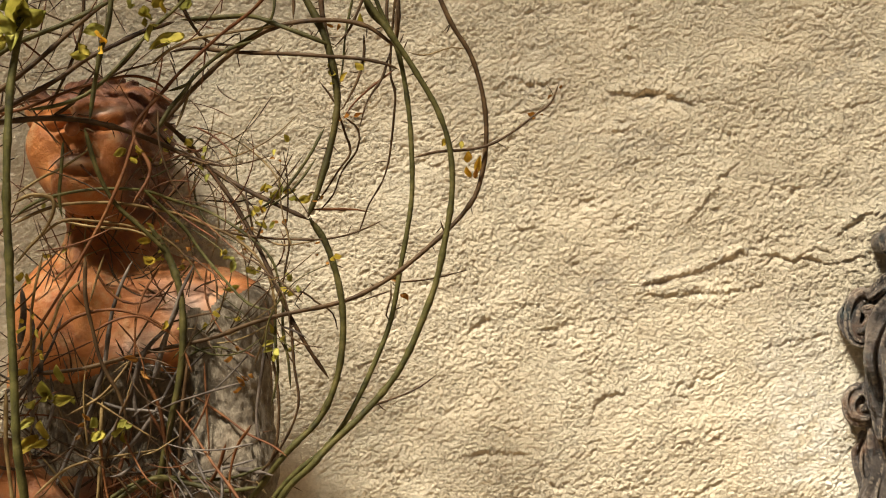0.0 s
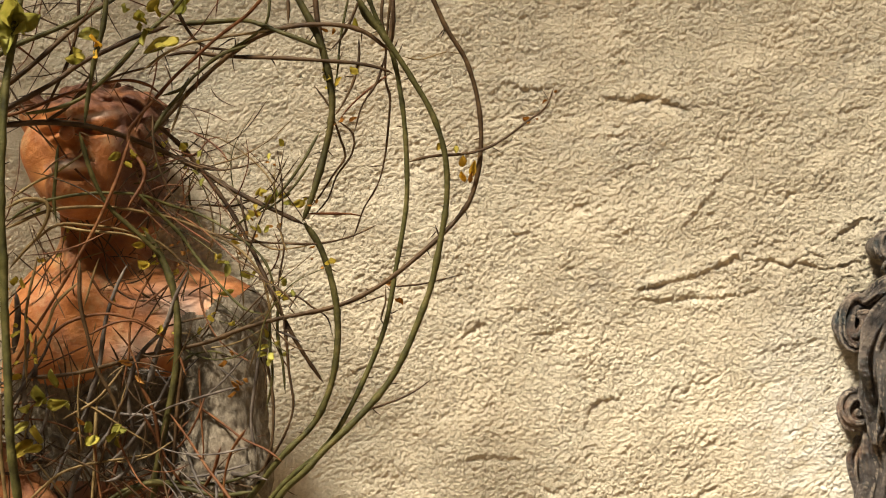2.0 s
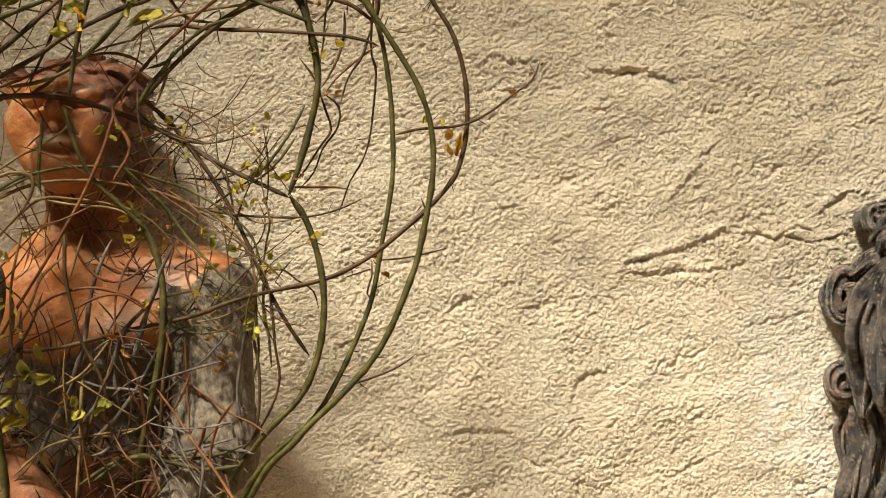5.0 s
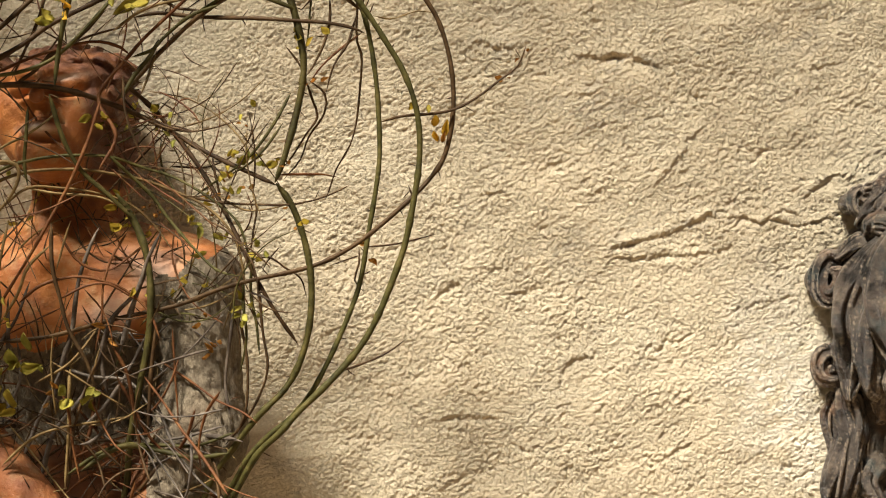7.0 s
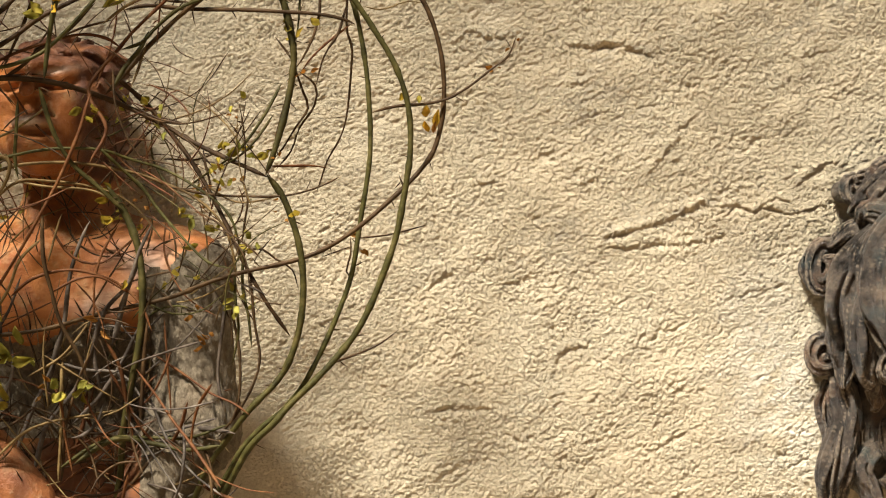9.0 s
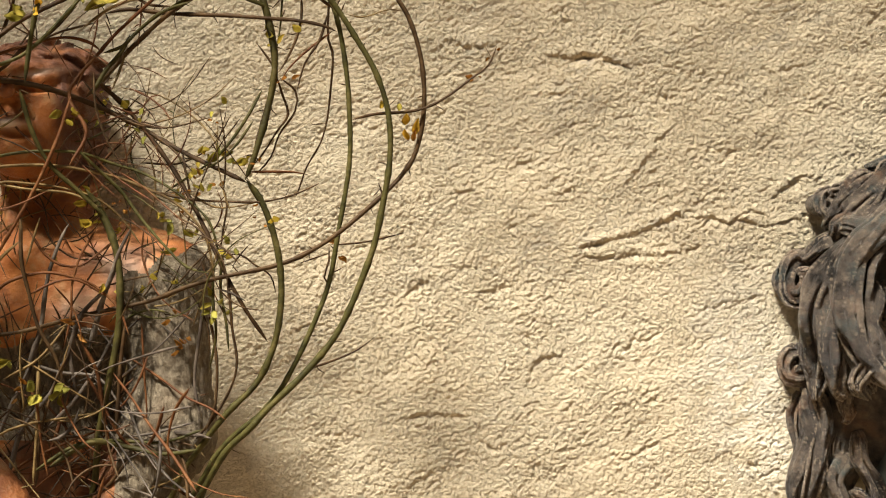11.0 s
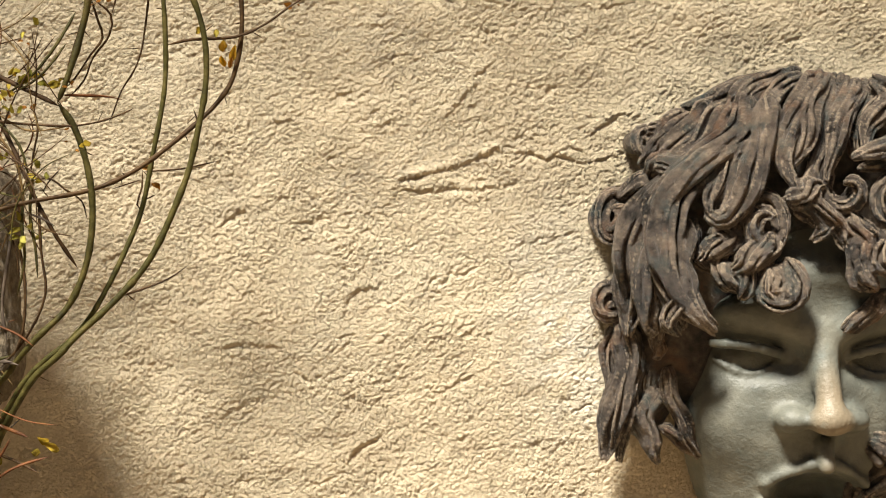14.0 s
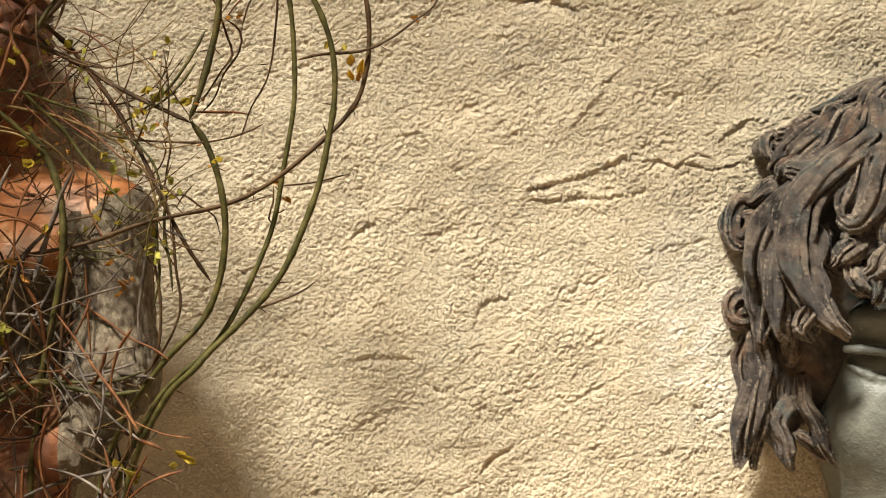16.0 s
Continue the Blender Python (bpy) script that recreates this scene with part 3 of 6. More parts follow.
        chest = smin(chest, ball(p, (-0.3523, -0.0850, 0.5210), (0.05, 0.03, 0.042)), 0.02)
        chest = smin(chest, ball(p, (-0.2753, -0.0850, 0.5210), (0.05, 0.03, 0.042)), 0.02)
        chest = smin(chest, rod(p, (-0.3600, -0.0700, 0.5551), (-0.2161, -0.0700, 0.5524), 0.030), 0.03)
        chest = smin(chest, rod(p, (-0.3227, -0.1020, 0.5611), (-0.2329, -0.0850, 0.5687), 0.008), 0.012)
        chest = smin(chest, rod(p, (-0.3332, -0.1020, 0.5611), (-0.3761, -0.0850, 0.5660), 0.008), 0.012)
        chest = smin(chest, ball(p, (-0.3176, -0.0400, 0.3939), (0.11, 0.035, 0.15)), 0.03)
        body = smin(body, chest, 0.018)
        # upper arms, the near forearm, and the lower body down to the base
        arm = smin(rod(p, (-0.1981, -0.0780, 0.5270), (-0.1965, -0.0880, 0.3940), 0.035, 0.039), ball(p, (-0.2079, -0.0760, 0.5408), (0.046, 0.031, 0.036)), 0.02)
        arm = smin(arm, rod(p, (-0.1991, -0.0880, 0.3940), (-0.2389, -0.1000, 0.3269), 0.040, 0.034), 0.02)
        body = smin(body, arm, 0.012)
        left = rod(p, (-0.3760, -0.0400, 0.5300), (-0.3900, -0.0360, 0.4262), 0.022, 0.024)
        left = smin(left, rod(p, (-0.4026, -0.1200, 0.4028), (-0.3425, -0.1400, 0.3331), 0.024, 0.026), 0.02)
        body = smin(body, left, 0.012)
        body = smin(body, rod(p, (-0.315, -0.05, 0.26), (-0.315, -0.085, 0.02), 0.06, 0.12), 0.03)
        return smax(body, 0.0 - p[..., 2], 0.004)

    verts, quads = skin_of(field, (-0.50, -0.235, -0.006), (-0.13, 0.06, 0.80), 0.0024)
    verts[:, 1] = np.minimum(verts[:, 1], -0.006)
    x, y, z = bent(verts).T
    # where the fleece lies: the far shoulder and arm, and below the breast line
    edge = 0.4941 + 0.010 * np.sin(x * 60)
    slope = 0.5707 - 0.5 * np.maximum(0, -0.1830 - x) + 0.004 * np.sin(x * 210)
    over = step01(x, -0.2479, -0.2383) * step01(slope - z, 0.0, 0.010)
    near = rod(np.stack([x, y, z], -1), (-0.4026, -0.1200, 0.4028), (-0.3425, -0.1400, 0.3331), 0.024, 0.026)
    low = step01(edge - z - 0.25 * np.maximum(0, -0.33 - x), 0.0, 0.012) * step01(near, 0.006, 0.012) * step01(z, 0.378, 0.392)
    fleece = np.clip(over + low, 0, 1)
    tuft = np.array([0.3 * noise.noise((a * 110, b * 110, c * 50)) + 0.9 * noise.noise((a * 300 + 40 * c, b * 300, c * 105)) for a, b, c in verts])
    lump = np.array([noise.noise((a * 60, b * 60, c * 60)) for a, b, c in verts])
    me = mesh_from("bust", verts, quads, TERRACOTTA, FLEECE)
    normals = np.empty(len(verts) * 3, np.float32)
    me.vertices.foreach_get("normal", normals)
    verts = verts + normals.reshape(-1, 3) * (fleece * 0.0034 * tuft + 0.0008 * lump)[:, None]
    me.vertices.foreach_set("co", verts.astype(np.float32).ravel())
    brown = np.clip(step01(z, 0.7250, 0.7357) + step01(x, -0.2958, -0.2841) * step01(z, 0.6218, 0.6298), 0, 1) * step01(z, 0.6059, 0.6165)
    # below the fleece, brown paints in the shade of the dark hollow
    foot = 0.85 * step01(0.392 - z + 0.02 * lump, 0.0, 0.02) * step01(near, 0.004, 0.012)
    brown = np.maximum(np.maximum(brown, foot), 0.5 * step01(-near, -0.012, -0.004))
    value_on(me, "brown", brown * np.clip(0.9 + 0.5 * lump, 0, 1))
    lip = np.exp(-(((x + 0.3290) / 0.014) ** 2 + ((z - 0.6772) / 0.0038) ** 2)) * (y < -0.165)
    lid = np.exp(-(((x + 0.307) / 0.014) ** 2 + ((z - 0.7235 - 0.2 * (x + 0.307)) / 0.0024) ** 2)) * (y < -0.14)
    bare = np.exp(-(((x + 0.238) / 0.030) ** 2 + ((z - 0.548) / 0.022) ** 2)) + 0.7 * np.exp(-(((x + 0.283) / 0.024) ** 2 + ((z - 0.512) / 0.014) ** 2))
    value_on(me, "pale", np.clip(lip + 0.8 * lid + bare * np.clip(0.42 + 0.5 * lump, 0, 0.7), 0, 1))
    me.polygons.foreach_set("material_index", (fleece[quads].mean(1) > 0.5).astype(np.int32))
    me.update()
    tagged(new("bust", me), "terracotta bust with raised head and grey shaggy fleece over the shoulder", "statue")


build_bust()


# ---------------------------------------------------------------- the mask on the wall
def build_mask():
    """A large clay mask: a calm grey-green face under heavy locks and curls of hair, all one piece."""
    all_v, all_q, all_m, all_p = [], [], [], []

    def add(v, q, mat, proud):
        base = sum(len(a) for a in all_v)
        all_v.append(v)
        all_q.append(q + base)
        all_m.append(np.full(len(q), mat))
        all_p.append(proud)

    c = np.array((0.6002, -0.0950, 0.3986))

    def face(p):
        u, v, w = p[..., 0] - c[0], 0.019 - p[..., 1], p[..., 2] - c[2]
        q = np.stack([u, v, w], -1)
        f = ball(q, (0, -0.005, -0.035), (0.122, 0.125, 0.200))
        f = smin(f, ball(q, (0, 0.03, 0.075), (0.105, 0.085, 0.085)), 0.03)
        for s in (-1, 1):
            f = smin(f, rod(q, (s * 0.092, 0.078, 0.036), (s * 0.022, 0.112, 0.030), 0.010, 0.011), 0.016)
            f = smin(f, ball(q, (s * 0.066, 0.063, -0.056), (0.042, 0.036, 0.044)), 0.03)
            f = smax(f, -ball(q, (s * 0.062, 0.128, 0.002), (0.044, 0.042, 0.024)), 0.012)
            f = smin(f, ball(q, (s * 0.064, 0.069, -0.002), (0.034, 0.024, 0.021)), 0.005)
            # lids
            last = None
            for a in np.linspace(-1, 1, 7):
                lid = (s * (0.066 + 0.034 * a), 0.1045 - 0.012 * a * a - 0.008 * a, 0.013 - 0.004 * a * a + 0.005 * a)
                low = (s * (0.066 + 0.032 * a), 0.0970 - 0.012 * a * a - 0.006 * a, -0.014 + 0.013 * a * a)
                if last:
                    f = smin(f, rod(q, last[0], lid, 0.0044), 0.004)
                    f = smin(f, rod(q, last[1], low, 0.0020), 0.003)
                last = lid, low
            f = smin(f, ball(q, (s * 0.030, 0.124, -0.055), (0.016, 0.019, 0.013)), 0.010)
            f = smin(f, ball(q, (s * 0.060, 0.095, 0.047), (0.040, 0.021, 0.017)), 0.012)
            f = smax(f, -ball(q, (s * 0.016, 0.137, -0.073), (0.010, 0.012, 0.006)), 0.004)
        f = smin(f, rod(q, (0, 0.108, 0.030), (0.003, 0.143, -0.050), 0.0130, 0.0130), 0.012)
        f = smin(f, ball(q, (0.003, 0.141, -0.055), (0.018, 0.014, 0.012)), 0.012)
        f = smin(f, ball(q, (0.006, 0.098, 0.085), (0.050, 0.024, 0.020)), 0.012)
        # frown fold, philtrum, open mouth, lips, chin
        f = smax(f, -rod(q, (0.016, 0.124, 0.068), (0.018, 0.128, 0.028), 0.0026), 0.004)
        f = smin(f, rod(q, (0.004, 0.122, -0.082), (0.004, 0.131, -0.100), 0.009, 0.008), 0.012)
        f = smin(f, rod(q, (-0.046, 0.098, -0.122), (-0.010, 0.121, -0.100), 0.005, 0.006), 0.008)
        f = smin(f, rod(q, (0.054, 0.098, -0.122), (0.018, 0.121, -0.100), 0.005, 0.006), 0.008)
        f = smin(f, rod(q, (-0.045, 0.100, -0.150), (0.050, 0.100, -0.150), 0.012), 0.012)
        f = smin(f, rod(q, (-0.012, 0.112, -0.160), (0.018, 0.112, -0.160), 0.011), 0.012)
        f = smin(f, ball(q, (0.003, 0.080, -0.205), (0.048, 0.040, 0.036)), 0.025)
        f = smax(f, -ball(q, (0.004, 0.125, -0.137), (0.052, 0.070, 0.029)), 0.006)
        return smax(f, p[..., 1] + 0.004, 0.003)

    v, q = skin_of(face, (c[0] - 0.15, -0.185, c[2] - 0.26), (c[0] + 0.15, 0.02, c[2] + 0.175), 0.0028)
    q1 = np.stack([v[:, 0] - c[0], 0.019 - v[:, 1], v[:, 2] - c[2]], -1)
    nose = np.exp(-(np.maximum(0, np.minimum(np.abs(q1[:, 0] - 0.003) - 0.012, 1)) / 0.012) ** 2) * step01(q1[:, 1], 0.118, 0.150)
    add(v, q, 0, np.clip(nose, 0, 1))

    # the hair is built up in one block: a scalp, then every strand pressed into it
    fine = 0.0014
    low, high = np.array((c[0] - 0.25, -0.172, c[2] - 0.145)), np.array((c[0] + 0.25, 0.006, c[2] + 0.315))
    gx, gy, gz = (np.arange(a, b, fine) for a, b in zip(low, high))
    def scalp(p):
        f = ball(p, (c[0], -0.022, c[2] + 0.090), (0.186, 0.058, 0.181))
        for s in (-1, 1):
            f = smin(f, rod(p, (c[0] + s * 0.152, -0.012, c[2] + 0.05), (c[0] + s * 0.155, -0.008, c[2] - 0.07), 0.026, 0.016), 0.03)
        return smax(f, -ball(p, (c[0], -0.13, c[2] - 0.065), (0.138, 0.13, 0.185)), 0.01)

    block = sampled(scalp, (gx, gy, gz), fine)

    def press(path, r, k=0.0008):
        """Press a strand of radius r along a path into the block, softly joined to what is there."""
        for a, b, ra, rb in zip(path, path[1:], r, r[1:]):
            pad = max(ra, rb) + 0.005
            lo = np.maximum(((np.minimum(a, b) - pad - low) / fine).astype(int), 0)
            hi = ((np.maximum(a, b) + pad - low) / fine).astype(int) + 2
            if (hi <= lo).any():
                continue
            box = tuple(slice(p, q) for p, q in zip(lo, hi))
            x, y, z = gx[box[0]][:, None, None] - a[0], gy[box[1]][None, :, None] - a[1], gz[box[2]][None, None] - a[2]
            d = b - a
            t = np.clip((x * d[0] + y * d[1] + z * d[2]) / (d @ d + 1e-12), 0, 1)
            dist = np.sqrt((x - t * d[0]) ** 2 + (y - t * d[1]) ** 2 + (z - t * d[2]) ** 2) - (ra + (rb - ra) * t)
            block[box] = smin(block[box], dist, k)

    rng = random.Random(5)

    def lock(points, wide, flat=0.62, strands=6, twist=0.5, blunt=0.35):
        """A lock of hair: a bundle of ropy strands over a core, swelling in the middle and drawn together at its tip."""
        line = spline(points, 0.0045)
        n = len(line)
        t = np.linspace(0, 1, n)
        sway = 0.42 * wide * np.sin(t * rng.uniform(5, 9) + rng.random() * 6) * np.sin(np.pi * t)
        line = line + sway[:, None] * np.array([rng.uniform(0.4, 1), rng.uniform(-0.8, 0.8), rng.uniform(-0.6, 0.6)])
        body = np.clip(np.minimum((t + 0.05) / 0.16, (1.03 - t) / blunt), 0.02, 1) ** 0.6
        way = np.gradient(line, axis=0)
        way /= np.linalg.norm(way, axis=1)[:, None] + 1e-12
        side = np.cross(way, (0, -1.0, 0))
        side /= np.linalg.norm(side, axis=1)[:, None] + 1e-9
        over = np.cross(side, way)
        tw, k0 = 2.2 * twist * rng.uniform(0.5, 1.2) * rng.choice((-1, 1)), rng.random() * 40
        flat = 0.45 + 0.55 * flat
        press(line[::2], (wide * 0.70 * body * flat)[::2])
        count = strands + 5
        for k in range(count):
            a = -0.35 + (math.pi + 0.7) * (k + 0.5) / count + rng.uniform(-0.15, 0.15)
            ang = a + tw * (t - 0.5) + 0.16 * np.sin(t * rng.uniform(3, 7) + rng.random() * 6)
            reach = wide * body * rng.uniform(0.74, 0.96)
            path = line + (np.cos(ang) * reach)[:, None] * side + (np.sin(ang) * reach * flat)[:, None] * over
            path = path + np.array([[noise.noise((k0 + k, i * 0.16, 1.5)), noise.noise((k0 + k, i * 0.16, 4.5)), noise.noise((k0 + k, i * 0.16, 8.5))] for i in range(n)]) * 0.0042
            r = wide * rng.choice((0.13, 0.16, 0.20, 0.26)) * np.clip(body, 0.15, 1) * (1 + 0.4 * np.array([noise.noise((k0 - k, i * 0.3, 6.1)) for i in range(n)]))
            press(path, np.maximum(r, 0.0011))

    def curl(px, pz, depth, radius, wide, turns, start=0.0, hand=1, tail=None, lift=0.016, tall=1.25):
        """A lock that rolls up into a spiral; tail: places that lead into it."""
        pts = list(tail or [])
        k = int(turns * 9)
        for n in range(k + 1):
            a = start + hand * 2 * math.pi * turns * n / k
            rr = radius * (1 - 0.62 * n / k)
            pts.append((px + rr * math.cos(a), -depth - lift * n / k, pz + tall * rr * math.sin(a)))
        lock(pts, wide, 0.9, 4, 0.25, 0.22)

    # outer curls at the temple
    curl(*(0.4025, 0.5314, 0.045), 0.0185, 0.0095, 1.1, 1.2, 1, [(0.4510, -0.0600, 0.5693), (0.4285, -0.0600, 0.5699)])
    curl(*(0.4037, 0.4483, 0.040), 0.0125, 0.0085, 1.1, 1.0, 1, [(0.4254, -0.0600, 0.4806), (0.4155, -0.0550, 0.4718)])
    curl(*(0.4298, 0.6061, 0.045), 0.0105, 0.0065, 1.1, 0.8, 1, [(0.4608, -0.0600, 0.6190), (0.4382, -0.0600, 0.6212)])
    curl(*(0.5345, 0.5297, 0.104), 0.0210, 0.0100, 1.1, 1.4, -1, [(0.5132, -0.1040, 0.5337), (0.5109, -0.1100, 0.5500)])
    curl(*(0.6112, 0.5655, 0.109), 0.0170, 0.0095, 0.9, 2.6, 1, [(0.6055, -0.1040, 0.6168), (0.5934, -0.1100, 0.5841)])
    curl(*(0.4885, 0.5111, 0.095), 0.0190, 0.0085, 0.9, 2.8, 1, [(0.4745, -0.0928, 0.5325)])
    curl(*(0.6625, 0.5529, 0.109), 0.0190, 0.0100, 1.1, 1.2, 1, [(0.6857, -0.1040, 0.5914), (0.6702, -0.1160, 0.5804)])
    for px, pz, deep, wide in ((0.4025, 0.5314, 0.030, 0.017), (0.4037, 0.4483, 0.026, 0.013), (0.4298, 0.6061, 0.030, 0.011)):
        press(np.array([(px, -0.008, pz), (px, -deep, pz)]), np.array([wide, 0.8 * wide]))
    # long locks down the temple
    lock([(0.5216, -0.0812, 0.6503), (0.5121, -0.0986, 0.6173), (0.4755, -0.1040, 0.5869), (0.4489, -0.1040, 0.5540), (0.4400, -0.1070, 0.5110), (0.4483, -0.1090, 0.4735), (0.4724, -0.1110, 0.4443), (0.4915, -0.1040, 0.4276)], 0.0185, 0.6, 7)
    lock([(0.5407, -0.0928, 0.6478), (0.5340, -0.1100, 0.6097), (0.5140, -0.1160, 0.5718), (0.4942, -0.1160, 0.5365), (0.4795, -0.1090, 0.5386)], 0.0150, 0.65, 6)
    lock([(0.5022, -0.0812, 0.6416), (0.4806, -0.0928, 0.6085), (0.4562, -0.0928, 0.5863), (0.4397, -0.0812, 0.5858), (0.4339, -0.0600, 0.5744)], 0.0140)
    lock([(0.4911, -0.0600, 0.6444), (0.4694, -0.0812, 0.6191), (0.4506, -0.0812, 0.5942), (0.4391, -0.0600, 0.5910)], 0.0130)
    lock([(0.4700, -0.0550, 0.6357), (0.4516, -0.0630, 0.6187), (0.4388, -0.0600, 0.5992), (0.4275, -0.0500, 0.5851)], 0.0120)
    lock([(0.5066, -0.0986, 0.6145), (0.4954, -0.1070, 0.5766), (0.4822, -0.1100, 0.5495), (0.4871, -0.1080, 0.5334)], 0.0115)
    lock([(0.4540, -0.0928, 0.5700), (0.4299, -0.0928, 0.5425), (0.4171, -0.0812, 0.5038), (0.4181, -0.0650, 0.4588), (0.4170, -0.0600, 0.4197)], 0.0170, 0.65, 7)
    lock([(0.4377, -0.0928, 0.5589), (0.4346, -0.0986, 0.5212), (0.4279, -0.0928, 0.4775), (0.4290, -0.0858, 0.4388), (0.4389, -0.0812, 0.4220)], 0.0120)
    lock([(0.4616, -0.0998, 0.5326), (0.4589, -0.1040, 0.4949), (0.4645, -0.1070, 0.4682), (0.4467, -0.1040, 0.4407), (0.4596, -0.0986, 0.4240)], 0.0130)
    lock([(0.4291, -0.0882, 0.5098), (0.4397, -0.0928, 0.4885), (0.4528, -0.0998, 0.4566), (0.4626, -0.0974, 0.4294)], 0.0110)
    lock([(0.4438, -0.0600, 0.4283), (0.4511, -0.0560, 0.4085), (0.4483, -0.0500, 0.3967)], 0.0080)
    # straps that hang beside the cheek
    lock([(0.4150, -0.0500, 0.4298), (0.4210, -0.0460, 0.3904), (0.4169, -0.0440, 0.3509), (0.4073, -0.0400, 0.3166), (0.4020, -0.0360, 0.2946)], 0.0140, 0.6, 5, 0.3)
    lock([(0.4079, -0.0400, 0.4176), (0.4089, -0.0360, 0.3723), (0.4071, -0.0340, 0.3326), (0.4004, -0.0300, 0.2953)], 0.0110, 0.6, 5, 0.3)
    lock([(0.4210, -0.0440, 0.4069), (0.4216, -0.0420, 0.3619), (0.4208, -0.0380, 0.3220), (0.4185, -0.0340, 0.2920)], 0.0090, 0.6, 4, 0.3)
    lock([(0.4589, -0.0500, 0.3856), (0.4667, -0.0500, 0.3520), (0.4818, -0.0460, 0.3234), (0.4962, -0.0400, 0.2971)], 0.0090, 0.55, 4, 0.2)
    lock([(0.4535, -0.0400, 0.3619), (0.4427, -0.0400, 0.3393), (0.4473, -0.0360, 0.3105), (0.4575, -0.0320, 0.2901)], 0.0110, 0.6, 5, 0.3)
    lock([(0.4449, -0.0360, 0.3951), (0.4380, -0.0340, 0.3497), (0.4382, -0.0300, 0.3152)], 0.0100, 0.6, 4, 0.3)
    lock([(0.4568, -0.0420, 0.3284), (0.4750, -0.0400, 0.3140), (0.4914, -0.0340, 0.2989)], 0.0060)
    lock([(0.4102, -0.0340, 0.4226), (0.4072, -0.0300, 0.3997), (0.4040, -0.0280, 0.3854)], 0.0080)
    # crown: broad combed strands from the parting
    lock([(0.5927, -0.0330, 0.6750), (0.5633, -0.0580, 0.6629), (0.5444, -0.0916, 0.6317), (0.5421, -0.0970, 0.6018)], 0.0122, 0.7, 6, 0.5)
    lock([(0.5780, -0.0430, 0.6732), (0.5379, -0.0630, 0.6621), (0.5109, -0.0842, 0.6418), (0.4945, -0.0912, 0.6223)], 0.0122, 0.7, 6, 0.5)
    lock([(0.5663, -0.0250, 0.6689), (0.5220, -0.0390, 0.6606), (0.4950, -0.0450, 0.6476), (0.4711, -0.0390, 0.6415)], 0.0112, 0.7, 6, 0.5)
    lock([(0.5994, -0.0480, 0.6747), (0.5725, -0.0892, 0.6542), (0.5593, -0.1080, 0.6211), (0.5553, -0.1150, 0.5887), (0.5661, -0.1190, 0.5621)], 0.0122, 0.7, 6, 0.5)
    lock([(0.6106, -0.0490, 0.6750), (0.5891, -0.0902, 0.6546), (0.5768, -0.1090, 0.6215), (0.5615, -0.1130, 0.5888)], 0.0112, 0.7, 6, 0.5)
    lock([(0.6277, -0.0330, 0.6748), (0.6155, -0.0742, 0.6556), (0.5964, -0.0970, 0.6220), (0.5868, -0.1040, 0.5893), (0.5726, -0.1070, 0.5647), (0.5544, -0.1040, 0.5517)], 0.0122, 0.7, 6, 0.5)
    lock([(0.6361, -0.0430, 0.6692), (0.6280, -0.0842, 0.6557), (0.6069, -0.1070, 0.6277), (0.5963, -0.1170, 0.5950), (0.5936, -0.1190, 0.5735)], 0.0112, 0.7, 6, 0.5)
    lock([(0.6526, -0.0290, 0.6700), (0.6445, -0.0702, 0.6510), (0.6272, -0.0930, 0.6228), (0.6246, -0.1000, 0.5955)], 0.0112, 0.7, 6, 0.5)
    lock([(0.6635, -0.0480, 0.6670), (0.6549, -0.0892, 0.6509), (0.6377, -0.1080, 0.6230), (0.6304, -0.1150, 0.6012)], 0.0112, 0.7, 6, 0.5)
    lock([(0.6866, -0.0490, 0.6648), (0.6775, -0.0902, 0.6460), (0.6660, -0.1090, 0.6128), (0.6405, -0.1180, 0.6014), (0.6165, -0.1230, 0.5955)], 0.0122, 0.7, 6, 0.5)
    lock([(0.7165, -0.0330, 0.6575), (0.7071, -0.0742, 0.6359), (0.6896, -0.0928, 0.6023), (0.6516, -0.1040, 0.5907), (0.6281, -0.1070, 0.5848)], 0.0112, 0.7, 6, 0.5)
    # fringe over the brow
    lock([(0.5132, -0.1040, 0.5337), (0.4974, -0.1070, 0.5119), (0.4809, -0.1040, 0.4996), (0.4755, -0.0998, 0.4949)], 0.0110)
    lock([(0.5446, -0.1160, 0.5185), (0.5322, -0.1180, 0.5050), (0.5111, -0.1160, 0.4911), (0.5060, -0.1110, 0.4880)], 0.0120)
    lock([(0.5567, -0.1140, 0.5564), (0.5738, -0.1210, 0.5624), (0.5913, -0.1180, 0.5680)], 0.0120)
    lock([(0.5682, -0.1140, 0.5459), (0.5825, -0.1210, 0.5518), (0.5981, -0.1210, 0.5359), (0.6153, -0.1160, 0.5089)], 0.0090)
    lock([(0.5655, -0.1140, 0.5431), (0.5811, -0.1180, 0.5408), (0.5926, -0.1180, 0.5303), (0.5825, -0.1160, 0.5165)], 0.0090)
    lock([(0.4977, -0.1040, 0.4955), (0.5012, -0.1090, 0.4796), (0.5149, -0.1090, 0.4679)], 0.0110, 0.6, 6)
    lock([(0.5187, -0.1090, 0.4907), (0.5232, -0.1140, 0.4776), (0.5163, -0.1110, 0.4594)], 0.0100, 0.6, 6)
    lock([(0.5564, -0.1160, 0.4971), (0.5644, -0.1210, 0.4760), (0.5561, -0.1210, 0.4597), (0.5380, -0.1180, 0.4619), (0.5339, -0.1160, 0.4725)], 0.0130, 0.6, 7)
    lock([(0.5416, -0.1160, 0.4915), (0.5446, -0.1210, 0.4703), (0.5645, -0.1180, 0.4514)], 0.0110, 0.6, 6)
